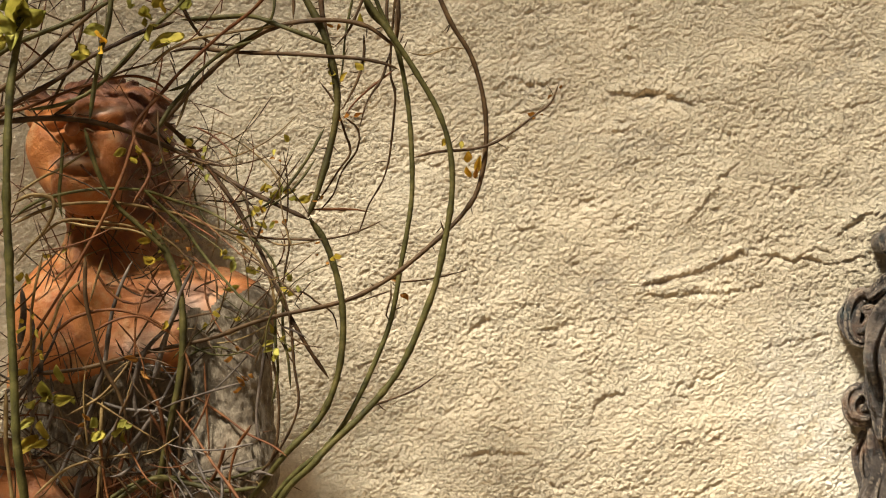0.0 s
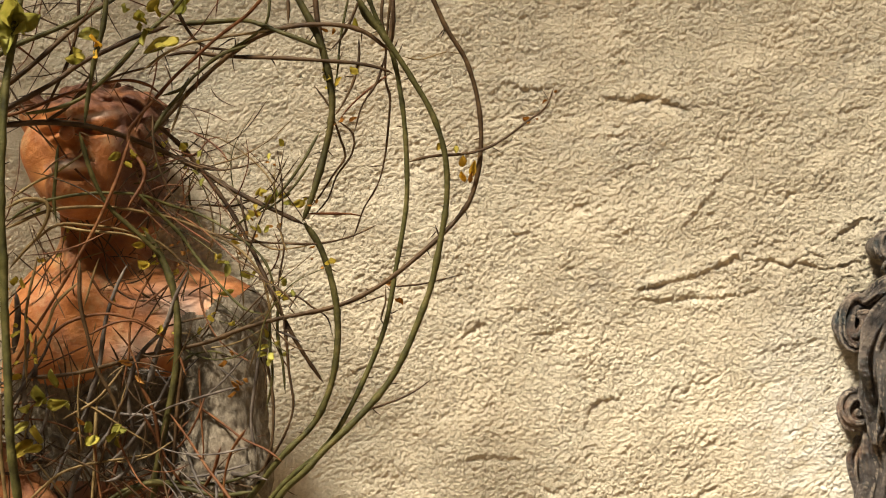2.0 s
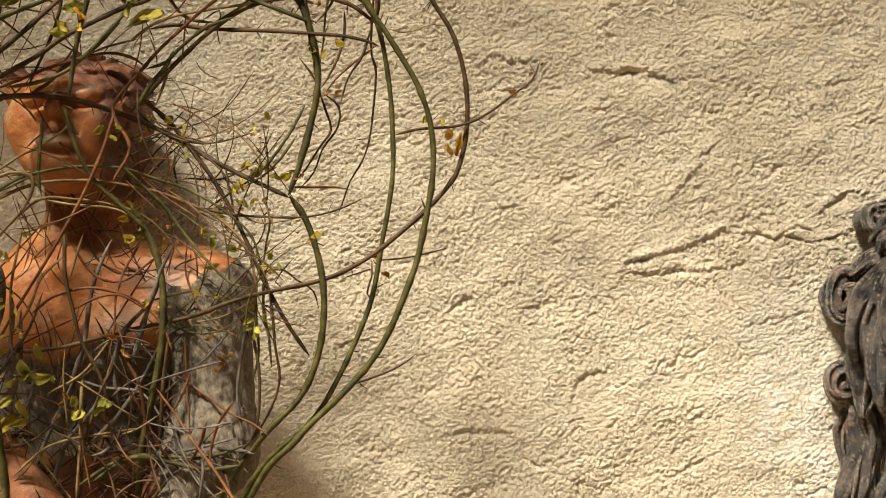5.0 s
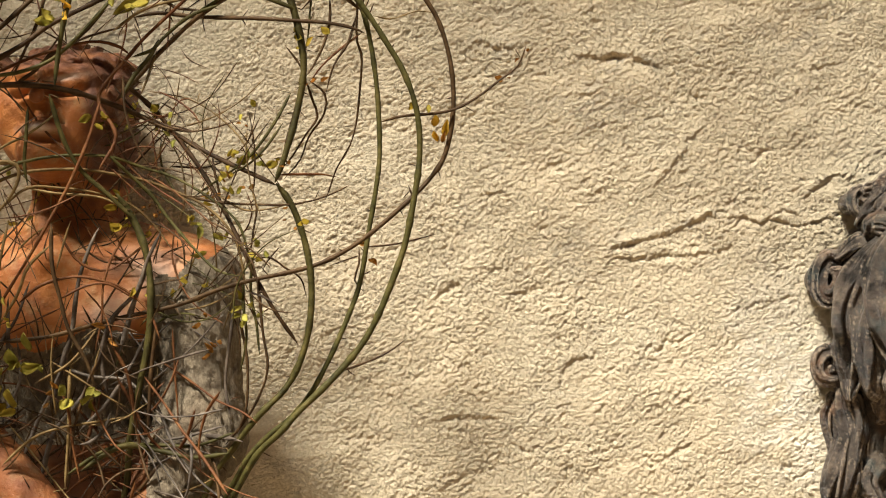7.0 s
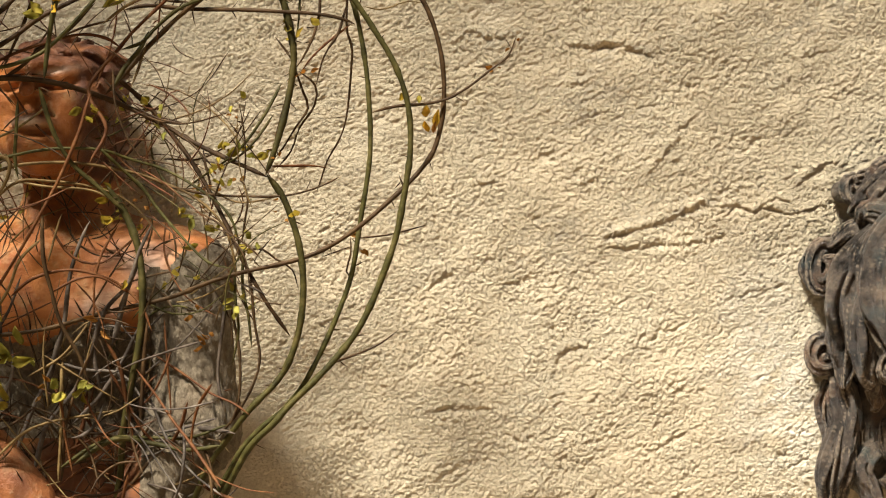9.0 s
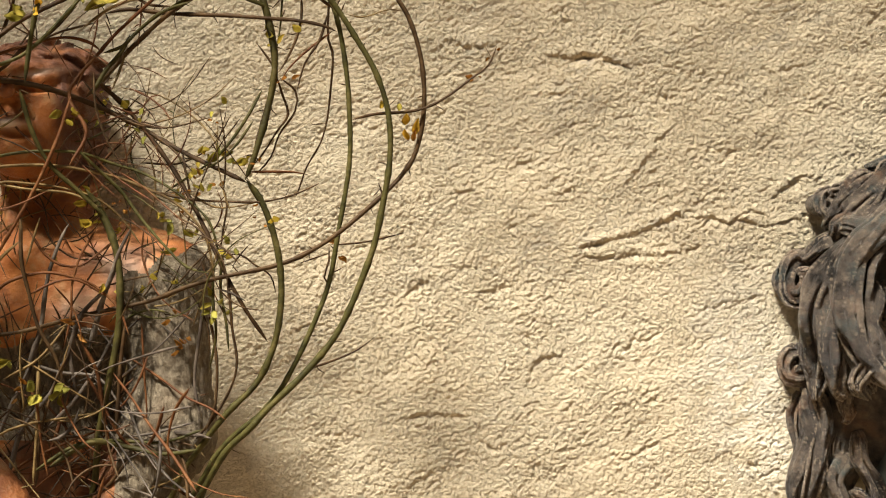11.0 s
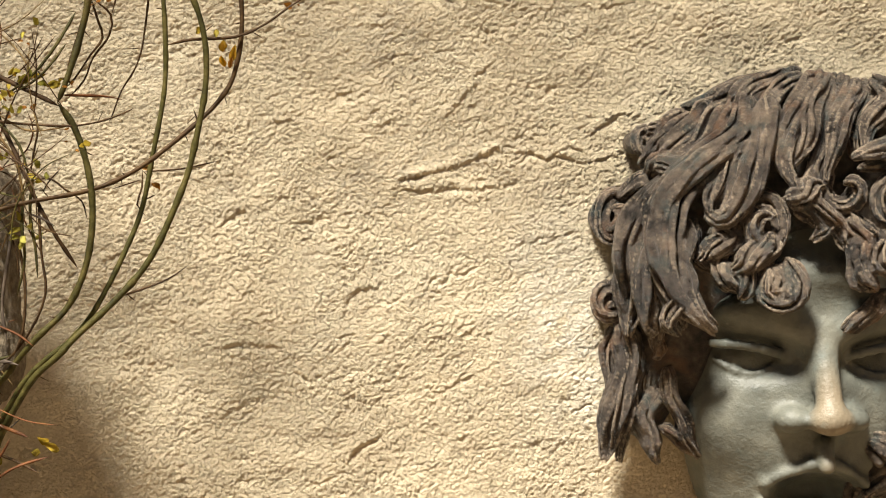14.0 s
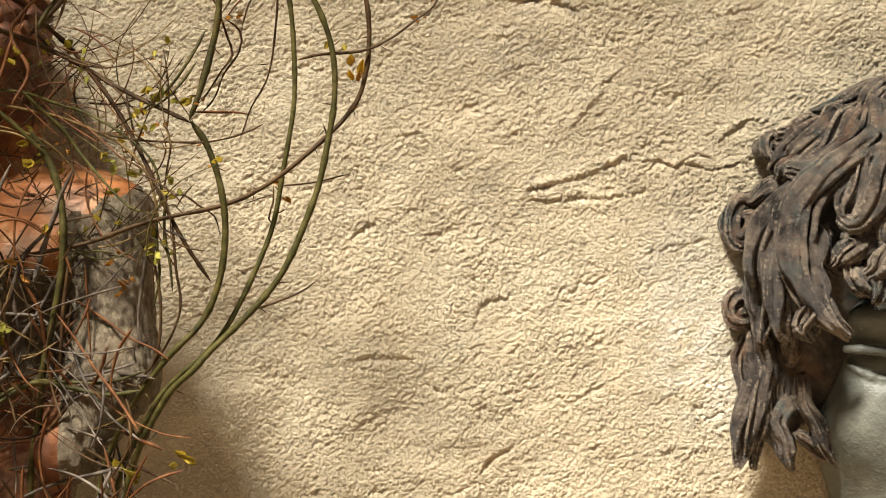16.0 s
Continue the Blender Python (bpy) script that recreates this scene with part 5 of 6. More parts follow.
# slender shoots in the middle
for points, wide, mat, count in (
    ([(-0.0273, -0.1030, 0.6846), (-0.0047, -0.1100, 0.6905), (0.0346, -0.1060, 0.6939), (0.0610, -0.1000, 0.7057), (0.0850, -0.0940, 0.7241), (0.1010, -0.0900, 0.7370), (0.1092, -0.0860, 0.7554)], 0.0034, BROWN_BARK, 2),
    ([(-0.0745, -0.1060, 0.4516), (-0.0469, -0.0960, 0.4603), (-0.0233, -0.0880, 0.4702), (-0.0053, -0.0800, 0.4824)], 0.0028, BROWN_BARK, 1),
    ([(-0.0443, -0.0960, 0.8431), (-0.0497, -0.0900, 0.7698), (-0.0445, -0.0880, 0.7435), (-0.0498, -0.0860, 0.6907), (-0.0573, -0.0860, 0.6642), (-0.0701, -0.0840, 0.6430), (-0.0775, -0.0840, 0.6218), (-0.0807, -0.0840, 0.6138)], 0.0028, BROWN_BARK, 1),
    ([(-0.1243, -0.1200, 0.6359), (-0.1015, -0.1100, 0.6366), (-0.0810, -0.1000, 0.6368), (-0.0667, -0.0900, 0.6344)], 0.0030, RUSSET_BARK, 0),
    ([(-0.0963, -0.1100, 0.7261), (-0.0902, -0.1060, 0.7054), (-0.0861, -0.1040, 0.6898), (-0.0965, -0.1060, 0.6739), (-0.1093, -0.1100, 0.6528), (-0.1194, -0.1160, 0.6412)], 0.0028, BROWN_BARK, 1),
    ([(-0.0936, -0.1100, 0.7235), (-0.0787, -0.1040, 0.7108), (-0.0799, -0.1020, 0.6925), (-0.0940, -0.1040, 0.6714), (-0.1016, -0.1080, 0.6503), (-0.1169, -0.1140, 0.6318)], 0.0026, BROWN_BARK, 0),
    ([(-0.0441, -0.1040, 0.7685), (-0.0703, -0.1060, 0.7473), (-0.0859, -0.1080, 0.7315), (-0.0936, -0.1100, 0.7182)], 0.0026, RUSSET_BARK, 0),
    ([(-0.0729, -0.1060, 0.7998), (-0.0729, -0.1060, 0.7788), (-0.0780, -0.1080, 0.7576), (-0.0884, -0.1100, 0.7365), (-0.0962, -0.1120, 0.7259)], 0.0034, BROWN_BARK, 2),
    ([(-0.0818, -0.1060, 0.8417), (-0.0902, -0.1060, 0.7998), (-0.0922, -0.1080, 0.7734), (-0.0963, -0.1100, 0.7470)], 0.0028, GREEN_BARK, 0),
    ([(-0.0701, -0.1100, 0.8412), (-0.0868, -0.1100, 0.8046), (-0.1014, -0.1120, 0.7860)], 0.0036, BROWN_BARK, 1),
    ([(-0.0493, -0.1040, 0.7843), (-0.0572, -0.1060, 0.7578), (-0.0702, -0.1080, 0.7367), (-0.0780, -0.1080, 0.7105)], 0.0030, BROWN_BARK, 0),
    ([(-0.1091, -0.1140, 0.7127), (-0.1243, -0.1200, 0.6838), (-0.1446, -0.1260, 0.6550), (-0.1624, -0.1300, 0.6393), (-0.1825, -0.1360, 0.6263), (-0.1975, -0.1400, 0.6159)], 0.0034, GREEN_BARK, 1),
    ([(-0.1167, -0.1180, 0.6839), (-0.1320, -0.1220, 0.6629), (-0.1471, -0.1280, 0.6471), (-0.1674, -0.1320, 0.6341)], 0.0030, GREEN_BARK, 0),
    ([(-0.0337, -0.1000, 0.7836), (-0.0180, -0.0900, 0.7815), (-0.0048, -0.0840, 0.7853), (0.0085, -0.0800, 0.7899), (0.0299, -0.0760, 0.7871)], 0.0018, TAN_BARK, 0),
    ([(-0.2078, -0.1400, 0.6185), (-0.1724, -0.1340, 0.6108), (-0.1317, -0.1260, 0.6083), (-0.1061, -0.1200, 0.6094), (-0.0832, -0.1100, 0.6152), (-0.0652, -0.1000, 0.6226), (-0.0569, -0.0960, 0.6269)], 0.0030, BROWN_BARK, 2),
    ([(-0.1773, -0.1360, 0.6186), (-0.1521, -0.1300, 0.6047), (-0.1265, -0.1260, 0.6057), (-0.1113, -0.1200, 0.6094)], 0.0024, TAN_BARK, 0),
    ([(-0.1805, -0.1300, 0.6574), (-0.1788, -0.1320, 0.6419), (-0.1746, -0.1320, 0.6212), (-0.1752, -0.1320, 0.6005)], 0.0030, BROWN_BARK, 2),
    ([(-0.1445, -0.1280, 0.6238), (-0.1409, -0.1280, 0.6057), (-0.1445, -0.1280, 0.5850), (-0.1471, -0.1280, 0.5643)], 0.0028, BROWN_BARK, 1),
    ([(-0.1446, -0.1260, 0.5590), (-0.1294, -0.1220, 0.5605), (-0.1165, -0.1200, 0.5511), (-0.1012, -0.1160, 0.5406), (-0.0960, -0.1140, 0.5222)], 0.0024, BROWN_BARK, 0),
    ([(-0.1191, -0.1200, 0.5719), (-0.1320, -0.1220, 0.5564), (-0.1370, -0.1240, 0.5460)], 0.0020, BROWN_BARK, 0),
    ([(-0.0483, -0.1020, 0.5700), (-0.0483, -0.1020, 0.5532), (-0.0526, -0.1020, 0.5375), (-0.0442, -0.1000, 0.5269)], 0.0026, BROWN_BARK, 0),
    ([(-0.0467, -0.1040, 0.5690), (-0.0231, -0.1000, 0.5705), (-0.0074, -0.0960, 0.5731), (0.0233, -0.0900, 0.5804)], 0.0022, BROWN_BARK, 0),
    ([(-0.0752, -0.1140, 0.5525), (-0.0544, -0.1100, 0.5597), (-0.0482, -0.1060, 0.5617)], 0.0020, BROWN_BARK, 0),
    ([(-0.1521, -0.1300, 0.5307), (-0.1367, -0.1280, 0.5254), (-0.1239, -0.1260, 0.5176)], 0.0036, DEAD_BARK, 0),
    ([(-0.0031, -0.1100, 0.6267), (0.0010, -0.1100, 0.6162), (0.0031, -0.1100, 0.6084)], 0.0030, BROWN_BARK, 1),
    ([(-0.2031, -0.1360, 0.7861), (-0.1857, -0.1300, 0.7971), (-0.1883, -0.1300, 0.7764), (-0.1859, -0.1280, 0.7636)], 0.0018, BROWN_BARK, 0),
    ([(-0.2155, -0.1400, 0.7960), (-0.2170, -0.1400, 0.7754), (-0.2206, -0.1400, 0.7445)], 0.0022, RUSSET_BARK, 2),
    ([(-0.1146, -0.1100, 0.7559), (-0.1041, -0.1100, 0.7418), (-0.0973, -0.1100, 0.7287)], 0.0030, BROWN_BARK, 0),
):
    _, line = stem(out(points), wide, mat, end=0.6, wobble=0.0012)
    spurs(line, count, 0.012, mat, len(points) * 5 + count)
# the tangle in front of the figure
for points, wide, mat in (
    ([(-0.3794, -0.2000, 0.6452), (-0.3546, -0.2000, 0.6611), (-0.3372, -0.2000, 0.6700), (-0.3149, -0.2000, 0.6859), (-0.3074, -0.2000, 0.6949)], 0.0030, TAN_BARK),
    ([(-0.3326, -0.2060, 0.6945), (-0.3350, -0.2060, 0.6698), (-0.3370, -0.2060, 0.6450), (-0.3336, -0.2060, 0.6252)], 0.0042, GREEN_BARK),
    ([(-0.3772, -0.2100, 0.6390), (-0.3599, -0.2100, 0.6474), (-0.3426, -0.2100, 0.6449), (-0.3407, -0.2100, 0.6326), (-0.3486, -0.2100, 0.6153), (-0.3624, -0.2100, 0.6005), (-0.3747, -0.2100, 0.5857)], 0.0040, TAN_BARK),
    ([(-0.3772, -0.2100, 0.6276), (-0.3575, -0.2100, 0.6400), (-0.3336, -0.2060, 0.6475), (-0.3042, -0.2040, 0.6525), (-0.2662, -0.1940, 0.6523), (-0.2382, -0.1800, 0.6432), (-0.2105, -0.1600, 0.6336), (-0.1814, -0.1460, 0.6159), (-0.1567, -0.1360, 0.5902), (-0.1443, -0.1300, 0.5462)], 0.0034, GREEN_BARK),
    ([(-0.3772, -0.2100, 0.6212), (-0.3534, -0.2060, 0.6327), (-0.3290, -0.2040, 0.6391), (-0.2904, -0.1980, 0.6413), (-0.2524, -0.1860, 0.6346), (-0.2199, -0.1660, 0.6248), (-0.1864, -0.1480, 0.6082), (-0.1617, -0.1380, 0.5799), (-0.1517, -0.1340, 0.5386)], 0.0036, TAN_BARK),
    ([(-0.3583, -0.2060, 0.6054), (-0.3336, -0.2060, 0.6252), (-0.3049, -0.2000, 0.6243), (-0.2758, -0.1960, 0.6194), (-0.2474, -0.1860, 0.6105), (-0.2287, -0.1760, 0.5929), (-0.2143, -0.1700, 0.5702)], 0.0030, TAN_BARK),
    ([(-0.3336, -0.2060, 0.6242), (-0.3095, -0.2020, 0.6193), (-0.2708, -0.1960, 0.6154), (-0.2424, -0.1860, 0.6005)], 0.0028, TAN_BARK),
    ([(-0.2702, -0.2000, 0.6998), (-0.2788, -0.2020, 0.6699), (-0.2894, -0.2040, 0.6451), (-0.3063, -0.2060, 0.6104), (-0.3286, -0.2060, 0.5708), (-0.3534, -0.2060, 0.5312), (-0.3736, -0.2040, 0.4964)], 0.0040, RUSSET_BARK),
    ([(-0.2658, -0.1960, 0.6553), (-0.2471, -0.1880, 0.6355), (-0.2287, -0.1760, 0.6156), (-0.2169, -0.1700, 0.5980), (-0.1952, -0.1600, 0.5700), (-0.1759, -0.1500, 0.5494), (-0.1564, -0.1400, 0.5429)], 0.0036, GREEN_BARK),
    ([(-0.3138, -0.2060, 0.5955), (-0.3128, -0.2060, 0.5609), (-0.3067, -0.2040, 0.5311), (-0.2996, -0.2020, 0.5013), (-0.2851, -0.2000, 0.4714), (-0.2758, -0.1960, 0.4412)], 0.0046, BROWN_BARK),
    ([(-0.3447, -0.2000, 0.5235), (-0.3248, -0.2000, 0.5384), (-0.2950, -0.2000, 0.5469), (-0.2708, -0.1960, 0.5432), (-0.2518, -0.1900, 0.5346), (-0.2324, -0.1860, 0.5154), (-0.2226, -0.1840, 0.4902)], 0.0034, RUSSET_BARK),
    ([(-0.3099, -0.2000, 0.5260), (-0.2851, -0.2000, 0.5384), (-0.2658, -0.1960, 0.5398), (-0.2468, -0.1900, 0.5281), (-0.2326, -0.1840, 0.5203)], 0.0028, RUSSET_BARK),
    ([(-0.3099, -0.2000, 0.5856), (-0.2950, -0.2000, 0.5632), (-0.2804, -0.1980, 0.5533), (-0.2637, -0.1940, 0.5531), (-0.2468, -0.1900, 0.5655), (-0.2301, -0.1840, 0.5804)], 0.0030, RUSSET_BARK),
    ([(-0.2493, -0.1900, 0.5855), (-0.2637, -0.1940, 0.5606), (-0.2708, -0.1960, 0.5358), (-0.2718, -0.1960, 0.5109), (-0.2783, -0.1960, 0.4810)], 0.0030, RUSSET_BARK),
    ([(-0.3141, -0.2040, 0.5757), (-0.3340, -0.2040, 0.5559), (-0.3439, -0.2040, 0.5311), (-0.3637, -0.2040, 0.5014)], 0.0036, TAN_BARK),
    ([(-0.3509, -0.2060, 0.5955), (-0.3583, -0.2060, 0.5609), (-0.3603, -0.2060, 0.5312), (-0.3583, -0.2060, 0.4817)], 0.0030, TAN_BARK),
    ([(-0.2964, -0.2060, 0.5955), (-0.3039, -0.2060, 0.5708), (-0.3098, -0.2060, 0.5510)], 0.0028, TAN_BARK),
    ([(-0.2637, -0.1940, 0.4859), (-0.2518, -0.1900, 0.4606), (-0.2474, -0.1860, 0.4352), (-0.2429, -0.1820, 0.4047), (-0.2382, -0.1800, 0.3693)], 0.0042, RUSSET_BARK),
    ([(-0.2276, -0.1840, 0.5002), (-0.2301, -0.1840, 0.4701), (-0.2316, -0.1840, 0.4401), (-0.2336, -0.1840, 0.4050)], 0.0050, BROWN_BARK),
    ([(-0.2257, -0.1600, 0.4683), (-0.1968, -0.1460, 0.4467), (-0.1769, -0.1400, 0.4308), (-0.1569, -0.1340, 0.4199), (-0.1417, -0.1300, 0.4081)], 0.0028, RUSSET_BARK),
    ([(-0.2151, -0.1640, 0.4991), (-0.2128, -0.1620, 0.4583), (-0.2105, -0.1600, 0.4226), (-0.2125, -0.1600, 0.4022)], 0.0024, RUSSET_BARK),
    ([(-0.1621, -0.1340, 0.5179), (-0.1652, -0.1340, 0.4870), (-0.1698, -0.1340, 0.4457), (-0.1662, -0.1340, 0.4147)], 0.0040, DEAD_BARK),
    ([(-0.1573, -0.1300, 0.5074), (-0.1510, -0.1300, 0.4660), (-0.1529, -0.1320, 0.4248), (-0.1621, -0.1340, 0.3992)], 0.0036, BROWN_BARK),
    ([(-0.1409, -0.1280, 0.5384), (-0.1369, -0.1260, 0.4968), (-0.1327, -0.1260, 0.4554), (-0.1471, -0.1280, 0.4193), (-0.1724, -0.1340, 0.3889)], 0.0030, BROWN_BARK),
    ([(-0.1445, -0.1280, 0.5694), (-0.1471, -0.1280, 0.5280), (-0.1419, -0.1280, 0.4969), (-0.1388, -0.1280, 0.4711)], 0.0036, GREEN_BARK),
    ([(-0.1521, -0.1300, 0.5540), (-0.1541, -0.1300, 0.5178), (-0.1510, -0.1300, 0.4867), (-0.1573, -0.1300, 0.4557)], 0.0034, GREEN_BARK),
    ([(-0.3575, -0.2100, 0.3833), (-0.3328, -0.2100, 0.4055), (-0.3138, -0.2060, 0.4134), (-0.2901, -0.2000, 0.4177), (-0.2521, -0.1880, 0.4229)], 0.0030, TAN_BARK),
    ([(-0.3049, -0.2000, 0.3720), (-0.2758, -0.1960, 0.3904), (-0.2546, -0.1880, 0.3979), (-0.2244, -0.1700, 0.3953), (-0.1952, -0.1600, 0.3931), (-0.1615, -0.1400, 0.4020)], 0.0040, GREEN_BARK),
    ([(-0.2901, -0.2000, 0.3770), (-0.2568, -0.1900, 0.3957), (-0.2287, -0.1760, 0.3915), (-0.1948, -0.1640, 0.3824), (-0.1657, -0.1500, 0.3857)], 0.0060, GREEN_BARK),
    ([(-0.3000, -0.2000, 0.4714), (-0.3010, -0.2000, 0.4316), (-0.3025, -0.2000, 0.3969), (-0.3049, -0.2000, 0.3621)], 0.0042, TAN_BARK),
    ([(-0.3095, -0.2020, 0.4517), (-0.3006, -0.2020, 0.4269), (-0.2967, -0.2020, 0.3971), (-0.2922, -0.2020, 0.3673)], 0.0030, RUSSET_BARK),
    ([(-0.3799, -0.2200, 0.4778), (-0.3789, -0.2200, 0.4336), (-0.3749, -0.2200, 0.3944), (-0.3700, -0.2200, 0.3600)], 0.0050, TAN_BARK),
    ([(-0.2618, -0.1900, 0.4606), (-0.2382, -0.1800, 0.4095), (-0.2264, -0.1740, 0.3937), (-0.2143, -0.1700, 0.3781)], 0.0034, RUSSET_BARK),
    ([(-0.3290, -0.2040, 0.4543), (-0.2996, -0.2020, 0.4715), (-0.2755, -0.1980, 0.5010), (-0.2901, -0.2000, 0.4912)], 0.0030, TAN_BARK),
    ([(-0.2441, -0.1740, 0.6963), (-0.2207, -0.1600, 0.6880), (-0.2066, -0.1500, 0.7028), (-0.1965, -0.1400, 0.7054)], 0.0018, RUSSET_BARK),
    ([(-0.2514, -0.1760, 0.6786), (-0.2303, -0.1640, 0.6867), (-0.2112, -0.1540, 0.6898)], 0.0018, RUSSET_BARK),
    ([(-0.2627, -0.1840, 0.6506), (-0.2441, -0.1740, 0.6610), (-0.2207, -0.1600, 0.6605)], 0.0018, RUSSET_BARK),
    ([(-0.2488, -0.1760, 0.6408), (-0.2300, -0.1660, 0.6664), (-0.2196, -0.1600, 0.6844)], 0.0018, RUSSET_BARK),
):
    stem(out(points), wide, mat, end=0.7, wobble=0.0018)
# stray ends low down beside the figure
for points, wide, mat in (
    ([(-0.1960, -0.1300, 0.3988), (-0.1908, -0.1260, 0.3724), (-0.1931, -0.1240, 0.3410), (-0.1871, -0.1220, 0.3095), (-0.1790, -0.1200, 0.2728), (-0.1831, -0.1300, 0.2074)], 0.0030, DEAD_BARK),
    ([(-0.1902, -0.1220, 0.3173), (-0.1792, -0.1180, 0.3271), (-0.1681, -0.1140, 0.3301), (-0.1528, -0.1100, 0.3442)], 0.0022, DEAD_BARK),
    ([(-0.1773, -0.1260, 0.3942), (-0.1706, -0.1200, 0.3846), (-0.1618, -0.1140, 0.3729)], 0.0024, TAN_BARK),
    ([(-0.1865, -0.1220, 0.3147), (-0.1810, -0.1200, 0.2936), (-0.1727, -0.1200, 0.2780)], 0.0022, BROWN_BARK),
    ([(-0.1961, -0.1340, 0.4147), (-0.1833, -0.1280, 0.3830), (-0.1885, -0.1280, 0.3519), (-0.1960, -0.1300, 0.3108)], 0.0026, BROWN_BARK),
    ([(0.0379, -0.1000, 0.6821), (0.0305, -0.0990, 0.6805), (0.0248, -0.0980, 0.6774)], 0.0010, TAN_BARK),
):
    stem(out(points), wide, mat, "twig", end=0.6, wobble=0.0014)
# old dead wood
for points, wide in (
    ([(-0.3186, -0.1800, 0.4397), (-0.3048, -0.1840, 0.4852), (-0.2975, -0.1860, 0.5204), (-0.2896, -0.1880, 0.5505), (-0.2808, -0.1900, 0.5755), (-0.2758, -0.1900, 0.5875)], 0.0098),
    ([(-0.2816, -0.1760, 0.4595), (-0.2709, -0.1800, 0.5000), (-0.2605, -0.1820, 0.5152), (-0.2424, -0.1860, 0.5329), (-0.2331, -0.1880, 0.5605), (-0.2201, -0.1840, 0.5855)], 0.0100),
    ([(-0.2589, -0.1760, 0.4796), (-0.2483, -0.1800, 0.5151), (-0.2402, -0.1840, 0.5403), (-0.2314, -0.1860, 0.5654)], 0.0110),
    ([(-0.3720, -0.2000, 0.5111), (-0.3695, -0.2000, 0.5409), (-0.3725, -0.2000, 0.5657)], 0.0150),
    ([(-0.2373, -0.1500, 0.4087), (-0.2122, -0.1460, 0.4068), (-0.1872, -0.1400, 0.3999), (-0.1567, -0.1360, 0.3953)], 0.0120),
    ([(-0.3337, -0.1800, 0.3693), (-0.3179, -0.1840, 0.4050), (-0.2928, -0.1840, 0.4401), (-0.2856, -0.1820, 0.4700)], 0.0090),
    ([(-0.2699, -0.1700, 0.4387), (-0.2743, -0.1740, 0.4694), (-0.2687, -0.1780, 0.4948)], 0.0090),
    ([(-0.3555, -0.1960, 0.4711), (-0.3525, -0.1960, 0.5009), (-0.3505, -0.1960, 0.5308)], 0.0080),
    ([(-0.3437, -0.1800, 0.3894), (-0.3225, -0.1860, 0.4402), (-0.3121, -0.1880, 0.4704)], 0.0080),
    ([(-0.3657, -0.1900, 0.4406), (-0.3668, -0.1940, 0.4809), (-0.3604, -0.1960, 0.5208), (-0.3640, -0.1980, 0.5508)], 0.0085),
    ([(-0.3794, -0.2000, 0.4614), (-0.3604, -0.1960, 0.4910), (-0.3438, -0.1920, 0.5157), (-0.3327, -0.1900, 0.5405)], 0.0070),
    ([(-0.3576, -0.1860, 0.4202), (-0.3437, -0.1900, 0.4606), (-0.3463, -0.1920, 0.4957)], 0.0075),
    ([(-0.2952, -0.1700, 0.4084), (-0.2674, -0.1700, 0.4337), (-0.2444, -0.1720, 0.4743), (-0.2330, -0.1740, 0.4996)], 0.0080),
    ([(-0.3236, -0.1800, 0.4749), (-0.2866, -0.1760, 0.4595), (-0.2522, -0.1700, 0.4489), (-0.2303, -0.1640, 0.4230)], 0.0065),
):
    stem(out(points), 0.66 * wide, DEAD_BARK, "dead_branch", 0.3, 0.5, 0.006)


def thicket():
    """Fine dry twigs between the strong stems, thickest in front of the breast and at the foot."""
    g = random.Random(21)
    for n in range(335):
        low = n < 235
        x = g.uniform(-0.43, -0.20) if low else g.uniform(-0.43, -0.19)
        z = g.uniform(0.34, 0.52) if low else g.uniform(0.50, 0.84)
        y = -g.uniform(0.09, 0.21) if low else -g.uniform(0.14, 0.22)
        a, long = g.uniform(0, 6.28), g.uniform(0.03, 0.10)
        bend = g.uniform(-0.5, 0.5)
        p = [(x + long * t * math.cos(a + bend * t), y + 0.02 * t * g.uniform(-1, 1), z + long * t * math.sin(a + bend * t)) for t in (-0.5, -0.15, 0.2, 0.5)]
        stem(out(p), g.uniform(0.0012, 0.0028), g.choice((RUSSET_BARK, BROWN_BARK, TAN_BARK, BROWN_BARK, DEAD_BARK) if low else (RUSSET_BARK, BROWN_BARK, BROWN_BARK)), "twig", 0.2, 0.5, 0.003)

    for n in range(150):
        x, z, y = g.uniform(-0.46, -0.17), g.uniform(0.23, 0.42), -g.uniform(0.12, 0.22)
        a, long, bend = g.uniform(0, 6.28), g.uniform(0.04, 0.13), g.uniform(-0.8, 0.8)
        p = [(x + long * t * math.cos(a + bend * t), y + 0.03 * t * g.uniform(-1, 1), z + long * t * math.sin(a + bend * t)) for t in (-0.5, -0.15, 0.2, 0.5)]
        stem(out(p), g.uniform(0.0016, 0.0046), g.choice((RUSSET_BARK, BROWN_BARK, RUSSET_BARK, DEAD_BARK, BROWN_BARK)), "twig", 0.25, 0.6, 0.003)


thicket()


